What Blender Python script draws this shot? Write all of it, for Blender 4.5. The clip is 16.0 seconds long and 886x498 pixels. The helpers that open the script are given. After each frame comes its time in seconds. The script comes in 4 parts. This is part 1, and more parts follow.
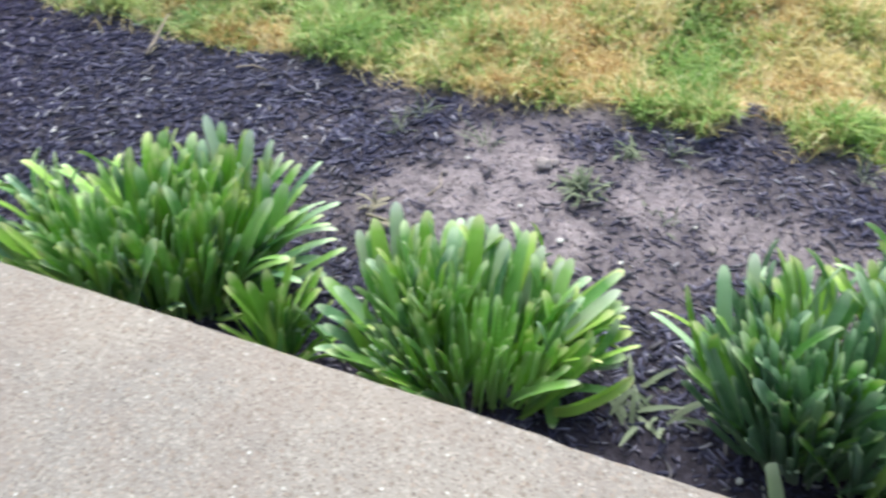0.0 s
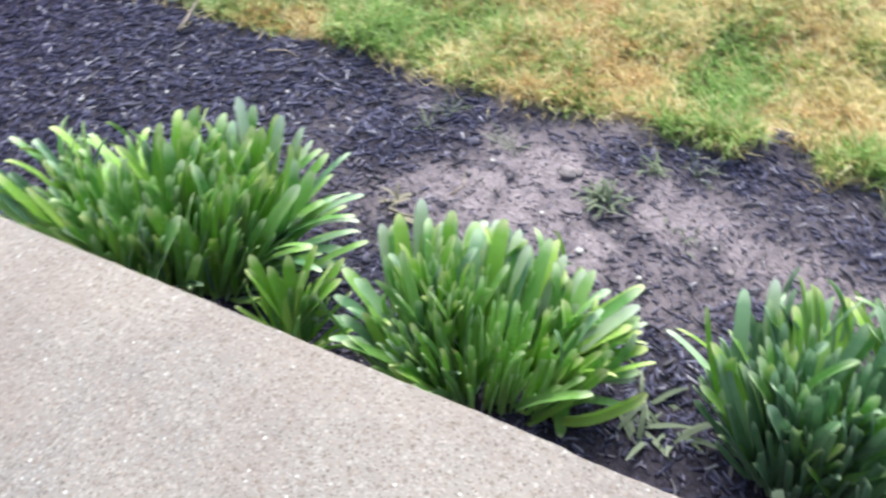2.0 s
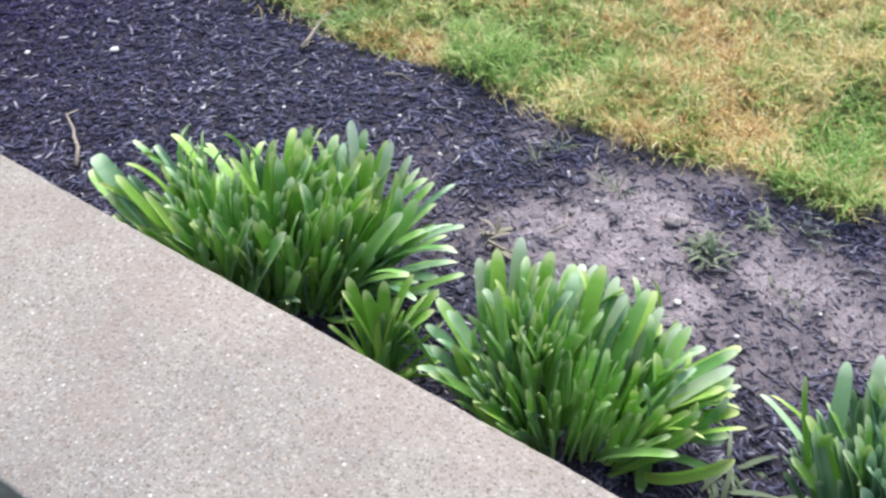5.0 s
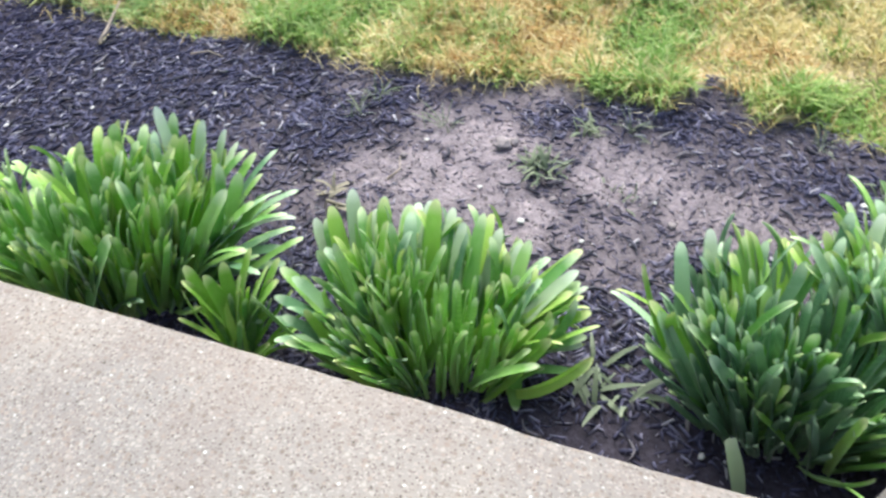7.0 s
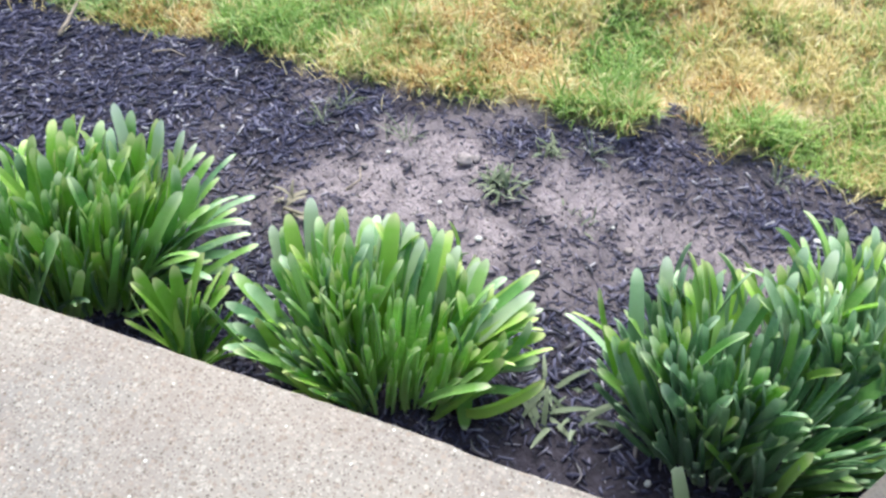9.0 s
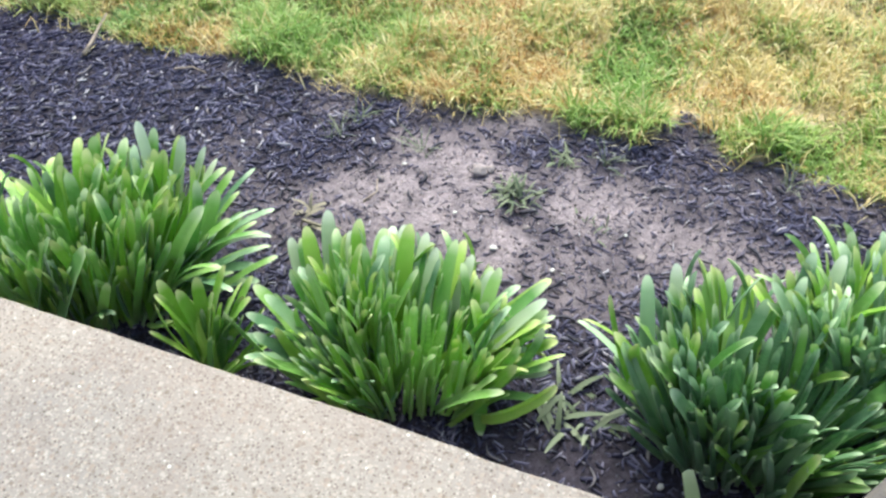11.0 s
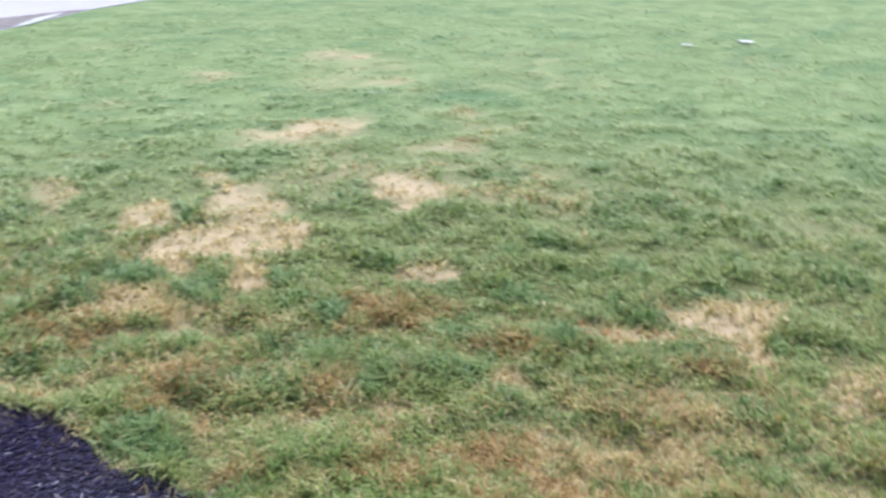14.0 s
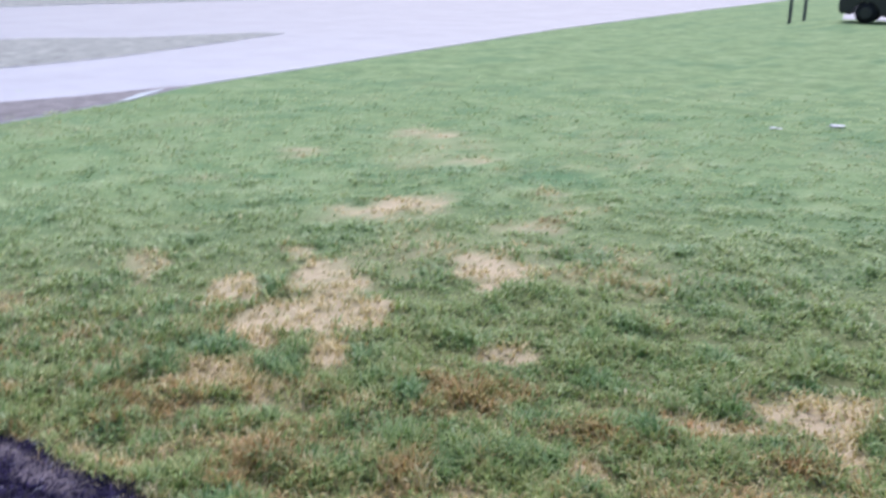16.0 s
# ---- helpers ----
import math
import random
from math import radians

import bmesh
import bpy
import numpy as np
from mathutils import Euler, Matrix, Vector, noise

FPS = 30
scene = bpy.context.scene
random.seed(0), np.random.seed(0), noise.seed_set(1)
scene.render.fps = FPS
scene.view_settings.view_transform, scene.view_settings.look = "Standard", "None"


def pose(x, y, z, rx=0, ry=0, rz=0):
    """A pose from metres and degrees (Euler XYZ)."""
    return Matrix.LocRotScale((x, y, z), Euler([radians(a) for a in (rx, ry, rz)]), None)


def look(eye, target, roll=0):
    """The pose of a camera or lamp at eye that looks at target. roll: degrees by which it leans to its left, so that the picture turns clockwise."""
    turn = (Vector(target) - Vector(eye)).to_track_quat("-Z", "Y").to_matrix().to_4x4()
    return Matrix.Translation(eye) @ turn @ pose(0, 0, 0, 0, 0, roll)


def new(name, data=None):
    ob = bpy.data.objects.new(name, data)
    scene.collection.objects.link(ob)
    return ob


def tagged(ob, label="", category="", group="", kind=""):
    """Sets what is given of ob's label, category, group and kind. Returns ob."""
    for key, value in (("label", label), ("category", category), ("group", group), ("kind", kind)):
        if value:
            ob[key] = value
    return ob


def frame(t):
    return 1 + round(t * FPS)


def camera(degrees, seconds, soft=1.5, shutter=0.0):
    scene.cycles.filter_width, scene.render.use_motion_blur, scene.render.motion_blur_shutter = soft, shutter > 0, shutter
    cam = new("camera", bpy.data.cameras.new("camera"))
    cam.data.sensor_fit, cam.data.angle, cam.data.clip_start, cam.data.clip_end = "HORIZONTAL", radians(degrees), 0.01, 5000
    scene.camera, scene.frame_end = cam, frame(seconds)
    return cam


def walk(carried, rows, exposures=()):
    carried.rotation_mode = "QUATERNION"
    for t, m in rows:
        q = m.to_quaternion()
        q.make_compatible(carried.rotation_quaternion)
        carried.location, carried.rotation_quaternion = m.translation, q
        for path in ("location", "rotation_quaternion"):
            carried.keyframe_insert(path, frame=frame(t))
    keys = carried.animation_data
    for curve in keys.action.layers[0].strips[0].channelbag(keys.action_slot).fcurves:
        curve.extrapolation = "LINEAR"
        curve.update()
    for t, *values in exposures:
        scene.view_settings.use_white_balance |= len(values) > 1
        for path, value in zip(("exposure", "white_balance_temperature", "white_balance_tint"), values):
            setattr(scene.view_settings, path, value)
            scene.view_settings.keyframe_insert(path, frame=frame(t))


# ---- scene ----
cam = camera(50.0, 16.0, soft=2.5, shutter=0.9)
# seconds, eye and aim in metres, roll in degrees
PATH = [
    (0, (0.648, -0.552, 1.273), (-0.02, 0.654, -0.176), -7.3),
    (0.5, (0.662, -0.546, 1.255), (0.056, 0.691, -0.194), -6.3),
    (1, (0.647, -0.545, 1.264), (0.044, 0.659, -0.215), -6.6),
    (1.5, (0.636, -0.549, 1.269), (0.004, 0.657, -0.195), -5.5),
    (2, (0.615, -0.566, 1.282), (-0.05, 0.635, -0.172), -2.6),
    (2.5, (0.585, -0.583, 1.29), (-0.167, 0.579, -0.154), -1.2),
    (3, (0.57, -0.594, 1.295), (-0.211, 0.56, -0.139), 1.2),
    (3.2, (0.566, -0.598, 1.292), (-0.237, 0.554, -0.133), 1.3),
    (5.3, (0.626, -0.543, 1.304), (-0.218, 0.577, -0.122), -4.2),
    (5.5, (0.638, -0.54, 1.298), (-0.162, 0.594, -0.142), -4.3),
    (6, (0.655, -0.529, 1.289), (-0.061, 0.624, -0.179), -6.1),
    (6.5, (0.661, -0.525, 1.285), (-0.002, 0.645, -0.194), -7.1),
    (7, (0.672, -0.519, 1.279), (0.057, 0.661, -0.214), -8.3),
    (7.5, (0.679, -0.517, 1.28), (0.083, 0.667, -0.218), -9.1),
    (8, (0.677, -0.517, 1.287), (0.119, 0.744, -0.162), -5.2),
    (8.5, (0.676, -0.506, 1.273), (0.154, 0.729, -0.211), -3.9),
    (9, (0.664, -0.51, 1.273), (0.131, 0.724, -0.209), -2.3),
    (9.2, (0.664, -0.516, 1.285), (0.114, 0.754, -0.158), -2.1),
    (11.3, (0.689, -0.527, 1.307), (0.105, 0.698, -0.163), -4.6),
    (11.5, (0.682, -0.53, 1.317), (0.142, 0.749, -0.123), -1.8),
    (12, (0.675, -0.536, 1.327), (0.061, 0.763, -0.064), -0.5),
    (12.5, (0.664, -0.539, 1.349), (-0.006, 0.8, 0.023), -3.2),
    (12.8, (0.643, -0.535, 1.408), (-0.109, 0.86, 0.188), -4.2),
    (13, (0.649, -0.533, 1.439), (-0.149, 0.925, 0.326), -4.0),
    (13.5, (0.634, -0.551, 1.515), (-0.205, 1.044, 0.647), -3.0),
    (14, (0.627, -0.586, 1.527), (-0.252, 1.061, 0.809), 0.8),
    (14.5, (0.597, -0.594, 1.534), (-0.449, 0.961, 0.836), 1.7),
    (15, (0.59, -0.596, 1.528), (-0.5, 0.928, 0.828), 2.3),
    (15.5, (0.627, -0.575, 1.555), (-0.455, 0.977, 0.907), 2.2),
    (16, (0.619, -0.58, 1.553), (-0.432, 1.022, 0.981), 0.8),
]
walk(cam, [(t, look(eye, aim, roll)) for t, eye, aim, roll in PATH],
     exposures=[(0, 0.90, 6350, 1), (0.8, 1.01, 6320, 3), (2.0, 1.02, 6250, 4), (2.6, 0.99, 6200, 7), (3.0, 0.94, 6200, 7), (5.5, 0.91, 6200, 5), (6.5, 0.91, 6270, 4), (7.0, 1.05, 6350, 3), (9.0, 1.06, 6300, 2), (12.0, 1.11, 6550, -1), (12.5, 1.30, 6450, 4), (13.0, 1.25, 6350, 9), (13.5, 0.82, 6250, 14), (14.0, 0.42, 5900, 16), (15.0, 0.27, 5700, 17), (15.5, 0.29, 5650, 19), (16, 0.13, 5600, 21)])

# ---- light: bright overcast sky, very soft sun ----
world = bpy.data.worlds.new("overcast_sky")
scene.world = world
world.use_nodes = True
wn, wl = world.node_tree.nodes, world.node_tree.links
sky = wn.new("ShaderNodeTexSky")
sky.sky_type = "NISHITA"
sky.sun_disc = False
sky.sun_elevation, sky.sun_rotation = radians(60), radians(-20)
sky.air_density, sky.dust_density, sky.ozone_density = 1.0, 4.0, 1.0
wl.new(sky.outputs[0], wn["Background"].inputs[0])
wn["Background"].inputs[1].default_value = 0.135
sun_data = bpy.data.lights.new("sun", "SUN")
sun_data.energy, sun_data.angle, sun_data.color = 1.9, radians(30), (1.0, 0.98, 0.95)
sun = new("sun", sun_data)
sun.matrix_world = look((0, 0, 0), (math.sin(radians(20)) * math.cos(radians(60)), -math.cos(radians(20)) * math.cos(radians(60)), -math.sin(radians(60))))

# ---- materials ----


def material(name, rough=0.7, spec=0.5):
    m = bpy.data.materials.new(name)
    m.use_nodes = True
    n, l = m.node_tree.nodes, m.node_tree.links
    b = n["Principled BSDF"]
    b.inputs["Roughness"].default_value = rough
    b.inputs["Specular IOR Level"].default_value = spec
    return m, n, l, b


def noise_tex(n, l, scale, detail=4, rough=0.55, vec=None):
    t = n.new("ShaderNodeTexNoise")
    t.inputs["Scale"].default_value, t.inputs["Detail"].default_value, t.inputs["Roughness"].default_value = scale, detail, rough
    if vec is not None:
        l.new(vec, t.inputs["Vector"])
    return t


def ramp(n, l, fac, stops):
    r = n.new("ShaderNodeValToRGB")
    e = r.color_ramp.elements
    while len(e) < len(stops):
        e.new(0.5)
    for k, (p, c) in zip(e, stops):
        k.position, k.color = p, (*c, 1)
    l.new(fac, r.inputs[0])
    return r.outputs[0]


def mix(n, l, fac, a, b, mode="MIX"):
    m = n.new("ShaderNodeMix")
    m.data_type, m.blend_type = "RGBA", mode
    for sock, v in ((m.inputs[0], fac), (m.inputs[6], a), (m.inputs[7], b)):
        if isinstance(v, (int, float)):
            sock.default_value = v
        elif isinstance(v, tuple):
            sock.default_value = (*v, 1)
        else:
            l.new(v, sock)
    return m.outputs[2]


def attribute(n, name):
    a = n.new("ShaderNodeAttribute")
    a.attribute_name = name
    return a.outputs["Fac"]


def bump(n, l, b, height, strength=0.4, dist=0.004):
    k = n.new("ShaderNodeBump")
    k.inputs["Strength"].default_value, k.inputs["Distance"].default_value = strength, dist
    l.new(height, k.inputs["Height"])
    l.new(k.outputs[0], b.inputs["Normal"])


def position(n):
    return n.new("ShaderNodeNewGeometry").outputs["Position"]


def concrete_material(name="washed_aggregate_concrete", dark_mix=0.0):
    m, n, l, b = material(name, 0.75, 0.35)
    p = position(n)
    big = noise_tex(n, l, 2.2, 5, 0.6, p)
    base = ramp(n, l, big.outputs[0], [(0.32, (0.235, 0.217, 0.206)), (0.5, (0.29, 0.257, 0.232)), (0.68, (0.345, 0.296, 0.256))])
    # fine sand, then sparse larger grains, each cell with its own tone
    for scale, share, lo, mid, hi in ((300, 0.75, (0.13, 0.105, 0.09), (0.30, 0.255, 0.22), (0.44, 0.395, 0.355)),
                                      (150, 0.36, (0.18, 0.145, 0.12), (0.32, 0.255, 0.215), (0.42, 0.375, 0.335)),
                                      (270, 0.06, (0.06, 0.05, 0.045), (0.10, 0.085, 0.075), (0.17, 0.14, 0.12)),
                                      (230, 0.035, (0.09, 0.07, 0.06), (0.40, 0.33, 0.29), (0.80, 0.77, 0.73))):
        v = n.new("ShaderNodeTexVoronoi")
        v.inputs["Scale"].default_value = scale
        l.new(p, v.inputs["Vector"])
        sep = n.new("ShaderNodeSeparateColor")
        l.new(v.outputs["Color"], sep.inputs[0])
        tone = ramp(n, l, sep.outputs[0], [(0.08, lo), (0.5, mid), (0.92, hi)])
        on = ramp(n, l, sep.outputs[1], [(1 - share - 0.02, (0, 0, 0)), (1 - share + 0.02, (0.8, 0.8, 0.8))])
        core = ramp(n, l, v.outputs["Distance"], [(0.35, (1, 1, 1)), (0.6, (0, 0, 0))])
        base = mix(n, l, mix(n, l, 1.0, on, core, "MULTIPLY"), base, tone)
    stain = noise_tex(n, l, 7, 6, 0.65, p)
    base = mix(n, l, ramp(n, l, stain.outputs[0], [(0.45, (0, 0, 0)), (0.72, (0.5, 0.5, 0.5))]), base, (0.24, 0.185, 0.16))
    # even mix towards dark grey, none on the main slab
    base = mix(n, l, dark_mix, base, (0.07, 0.068, 0.064))
    l.new(base, b.inputs["Base Color"])
    fine = noise_tex(n, l, 260, 3, 0.6, p)
    bump(n, l, b, fine.outputs[0], 0.5, 0.003)
    return m


def ground_material():
    """Bare soil of the bed, thatch and turf of the lawn, by the attribute lawn; dry and rust tint the turf."""
    m, n, l, b = material("soil_and_turf", 0.9, 0.25)
    p = position(n)
    a = noise_tex(n, l, 22, 6, 0.7, p)
    c = noise_tex(n, l, 85, 4, 0.7, p)
    dark = ramp(n, l, c.outputs[0], [(0.3, (0.022, 0.019, 0.027)), (0.75, (0.072, 0.062, 0.086))])
    pale = ramp(n, l, c.outputs[0], [(0.25, (0.24, 0.20, 0.215)), (0.6, (0.43, 0.365, 0.385)), (0.8, (0.56, 0.49, 0.50))])
    pale = mix(n, l, ramp(n, l, a.outputs[0], [(0.40, (0.55, 0.55, 0.55)), (0.56, (0, 0, 0))]), pale, (0.15, 0.125, 0.14))
    soil = mix(n, l, attribute(n, "pale"), dark, pale)
    g = noise_tex(n, l, 1.6, 5, 0.6, p)
    turf = ramp(n, l, g.outputs[0], [(0.3, (0.19, 0.28, 0.11)), (0.5, (0.26, 0.37, 0.155)), (0.72, (0.36, 0.46, 0.22))])
    clod = noise_tex(n, l, 4.0, 5, 0.6, p)
    turf = mix(n, l, ramp(n, l, clod.outputs[0], [(0.34, (0.55, 0.55, 0.55)), (0.54, (0, 0, 0))]), turf, (0.13, 0.225, 0.085))
    turf = mix(n, l, ramp(n, l, clod.outputs[0], [(0.54, (0, 0, 0)), (0.7, (0.3, 0.3, 0.3))]), turf, (0.42, 0.48, 0.25))
    tuft = noise_tex(n, l, 40, 4, 0.7, p)
    turf = mix(n, l, ramp(n, l, tuft.outputs[0], [(0.35, (0.3, 0.3, 0.3)), (0.5, (0, 0, 0))]), turf, (0.15, 0.22, 0.09))
    turf = mix(n, l, attribute(n, "lush"), turf, (0.11, 0.235, 0.10))
    turf = mix(n, l, attribute(n, "dry"), turf, (0.60, 0.505, 0.31))
    turf = mix(n, l, attribute(n, "rust"), turf, (0.30, 0.165, 0.07))
    # darkens the near turf: brown thatch, with shade between blades painted in
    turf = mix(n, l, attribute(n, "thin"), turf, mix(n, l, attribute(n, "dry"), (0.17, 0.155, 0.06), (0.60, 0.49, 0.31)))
    l.new(mix(n, l, attribute(n, "lawn"), soil, turf), b.inputs["Base Color"])
    both = mix(n, l, 0.5, c.outputs[0], clod.outputs[0])
    bump(n, l, b, both, 0.7, 0.02)
    return m


def blade_material():
    m, n, l, b = material("grass_blade", 0.42, 0.5)
    b.inputs["Sheen Weight"].default_value = 0.15
    geo = n.new("ShaderNodeNewGeometry")
    r = geo.outputs["Random Per Island"]
    green = ramp(n, l, r, [(0.0, (0.15, 0.30, 0.045)), (0.5, (0.25, 0.44, 0.075)), (0.85, (0.37, 0.55, 0.13)), (1.0, (0.52, 0.63, 0.24))])
    straw = ramp(n, l, r, [(0.0, (0.50, 0.40, 0.14)), (0.5, (0.74, 0.60, 0.26)), (1.0, (0.92, 0.82, 0.50))])
    rust = ramp(n, l, r, [(0.0, (0.38, 0.18, 0.05)), (1.0, (0.70, 0.42, 0.15))])
    c = mix(n, l, attribute(n, "dry"), green, straw)
    c = mix(n, l, attribute(n, "rust"), c, rust)
    c = mix(n, l, attribute(n, "deep"), c, (0.085, 0.215, 0.065))
    # pale tone that paints haze and sheen into the far blades
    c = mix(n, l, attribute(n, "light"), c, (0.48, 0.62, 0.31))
    l.new(c, b.inputs["Base Color"])
    t = n.new("ShaderNodeBsdfTranslucent")
    l.new(c, t.inputs[0])
    s = n.new("ShaderNodeMixShader")
    s.inputs[0].default_value = 0.3
    l.new(b.outputs[0], s.inputs[1])
    l.new(t.outputs[0], s.inputs[2])
    l.new(s.outputs[0], n["Material Output"].inputs[0])
    return m


def leaf_material(name, lo, mid, hi, tip, through_light=0.32, rough=0.36):
    m, n, l, b = material(name, rough, 0.5)
    b.inputs["Sheen Weight"].default_value, b.inputs["Sheen Roughness"].default_value = 0.3, 0.35      # waxy bloom
    info = n.new("ShaderNodeObjectInfo")
    p = n.new("ShaderNodeTexCoord").outputs["Object"]
    c = ramp(n, l, info.outputs["Random"], [(0.0, lo), (0.55, mid), (1.0, hi)])
    mottled = noise_tex(n, l, 30, 4, 0.6, p)
    c = mix(n, l, ramp(n, l, mottled.outputs[0], [(0.45, (0.0, 0.0, 0.0)), (0.85, (0.18, 0.18, 0.18))]), c, tip)
    vein = n.new("ShaderNodeTexWave")
    vein.bands_direction = "Y"
    vein.inputs["Scale"].default_value, vein.inputs["Distortion"].default_value = 120, 0.3
    l.new(p, vein.inputs["Vector"])
    c = mix(n, l, 0.10, c, vein.outputs[0], "OVERLAY")
    along = attribute(n, "along")
    # paler root and tip; the tip colour also paints in highlights
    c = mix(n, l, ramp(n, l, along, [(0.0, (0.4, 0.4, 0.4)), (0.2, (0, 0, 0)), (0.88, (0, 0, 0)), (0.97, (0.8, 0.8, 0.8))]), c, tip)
    l.new(c, b.inputs["Base Color"])
    bump(n, l, b, vein.outputs[0], 0.25, 0.001)
    t = n.new("ShaderNodeBsdfTranslucent")
    l.new(c, t.inputs[0])
    s = n.new("ShaderNodeMixShader")
    s.inputs[0].default_value = through_light
    l.new(b.outputs[0], s.inputs[1])
    l.new(t.outputs[0], s.inputs[2])
    l.new(s.outputs[0], n["Material Output"].inputs[0])
    return m


def chip_material():
    m, n, l, b = material("dyed_bark_mulch", 0.72, 0.25)
    geo = n.new("ShaderNodeNewGeometry")
    # the few near-white chips paint in wet glints on the mulch
    c = ramp(n, l, geo.outputs["Random Per Island"], [(0.0, (0.030, 0.029, 0.050)), (0.45, (0.056, 0.056, 0.108)), (0.78, (0.112, 0.110, 0.185)), (0.94, (0.21, 0.20, 0.275)), (1.0, (0.56, 0.54, 0.57))])
    g = noise_tex(n, l, 160, 4, 0.7, geo.outputs["Position"])
    c = mix(n, l, ramp(n, l, g.outputs[0], [(0.45, (0, 0, 0)), (0.8, (0.5, 0.5, 0.5))]), c, (0.16, 0.15, 0.21))
    # leaves the painted glints out of the darkening
    no_glint = ramp(n, l, geo.outputs["Random Per Island"], [(0.955, (1, 1, 1)), (0.975, (0.1, 0.1, 0.1))])
    c = mix(n, l, mix(n, l, 1.0, attribute(n, "fresh"), no_glint, "MULTIPLY"), c, (0.27, 0.19, 0.46), "MULTIPLY")
    c = mix(n, l, attribute(n, "dust"), c, (0.29, 0.245, 0.275))
    l.new(c, b.inputs["Base Color"])
    bump(n, l, b, g.outputs[0], 0.5, 0.002)
    return m


def plain(name, col, rough, var=0.25, scale=20, spec=0.4, metal=0.0):
    m, n, l, b = material(name, rough, spec)
    t = noise_tex(n, l, scale, 5, 0.65, n.new("ShaderNodeTexCoord").outputs["Object"])
    lo, hi = tuple(c * (1 - var) for c in col), tuple(min(1, c * (1 + var)) for c in col)
    l.new(ramp(n, l, t.outputs[0], [(0.3, lo), (0.7, hi)]), b.inputs["Base Color"])
    b.inputs["Metallic"].default_value = metal
    bump(n, l, b, t.outputs[0], 0.2, 0.003)
    return m


CONCRETE = concrete_material()
DARK_CONCRETE = concrete_material("dark_grey_concrete", 0.75)
GROUND = ground_material()
BLADE = blade_material()
CHIP = chip_material()
LEAF = leaf_material("strap_leaf_green", (0.17, 0.41, 0.095), (0.30, 0.58, 0.13), (0.50, 0.77, 0.24), (0.86, 0.95, 0.62), 0.31)
LEAF_BLUE = leaf_material("strap_leaf_bluish", (0.13, 0.29, 0.14), (0.215, 0.41, 0.195), (0.34, 0.54, 0.29), (0.72, 0.88, 0.60), 0.24)
# yellow-green leaves, which also paint in the sunlit side of a clump
LEAF_YELLOW = leaf_material("strap_leaf_yellow_green", (0.26, 0.54, 0.065), (0.35, 0.64, 0.085), (0.52, 0.76, 0.17), (0.84, 0.88, 0.46), 0.33)
WEED = leaf_material("weed_leaf", (0.14, 0.18, 0.10), (0.19, 0.24, 0.14), (0.26, 0.30, 0.18), (0.36, 0.37, 0.25), 0.2, 0.6)
# pale leaves; their white also paints sky sheen on those leaning back
LEAF_PALE = leaf_material("strap_leaf_pale_sheen", (0.48, 0.63, 0.36), (0.58, 0.72, 0.46), (0.67, 0.79, 0.55), (0.88, 0.94, 0.78), 0.36)
PALE_WEED = leaf_material("pale_weed_leaf", (0.14, 0.19, 0.115), (0.20, 0.25, 0.155), (0.29, 0.34, 0.23), (0.38, 0.42, 0.31), 0.25, 0.6)
DEAD_BROWN = plain("dry_brown_leaf", (0.30, 0.27, 0.20), 0.85, 0.35, 60)


def crumb_material():
    m, n, l, b = material("dry_soil_crumbs", 0.9, 0.2)
    geo = n.new("ShaderNodeNewGeometry")
    l.new(ramp(n, l, geo.outputs["Random Per Island"], [(0.0, (0.06, 0.05, 0.055)), (0.4, (0.17, 0.14, 0.145)), (0.85, (0.36, 0.31, 0.31)), (1.0, (0.55, 0.50, 0.48))]), b.inputs["Base Color"])
    return m


CRUMB = crumb_material()


def shred_material():
    m, n, l, b = material("coarse_bark_shred", 0.75, 0.25)
    geo = n.new("ShaderNodeNewGeometry")
    info = n.new("ShaderNodeObjectInfo")
    c = ramp(n, l, info.outputs["Random"], [(0.0, (0.030, 0.030, 0.042)), (0.6, (0.075, 0.072, 0.098)), (0.9, (0.15, 0.14, 0.16)), (1.0, (0.30, 0.27, 0.27))])
    g = noise_tex(n, l, 170, 4, 0.7, geo.outputs["Position"])
    l.new(mix(n, l, ramp(n, l, g.outputs[0], [(0.45, (0, 0, 0)), (0.8, (0.5, 0.5, 0.5))]), c, (0.18, 0.165, 0.185)), b.inputs["Base Color"])
    bump(n, l, b, g.outputs[0], 0.5, 0.002)
    return m


SHRED = shred_material()
TWIG = plain("weathered_twig", (0.34, 0.28, 0.23), 0.85, 0.35, 90)
PEBBLE = plain("pale_pebble", (0.68, 0.66, 0.62), 0.6, 0.2, 60)
CLOD = plain("dry_clod", (0.30, 0.26, 0.26), 0.95, 0.4, 70, 0.2)
PAPER = plain("white_paper", (0.82, 0.82, 0.80), 0.7, 0.06, 30)
# near-white bases paint the sky's reflection into water and wet asphalt
WATER = plain("rain_water_sky_pale", (0.80, 0.84, 0.86), 0.06, 0.04, 1.0, 1.0)
ASPHALT = plain("wet_asphalt_sky_pale", (0.66, 0.63, 0.65), 0.19, 0.08, 0.7, 0.6)
VERGE = plain("verge_turf", (0.36, 0.37, 0.32), 0.9, 0.4, 3)
DIRT = plain("gutter_dirt", (0.25, 0.23, 0.22), 0.85, 0.4, 4)
PLINTH = plain("dark_plinth", (0.09, 0.08, 0.08), 0.85, 0.4, 6)
POST = plain("dark_painted_post", (0.10, 0.11, 0.11), 0.6, 0.3, 25)
CARPAINT = plain("dark_car_paint", (0.03, 0.03, 0.035), 0.3, 0.1, 6, 0.6)
TYRE = plain("black_rubber", (0.018, 0.018, 0.02), 0.8, 0.3, 30)
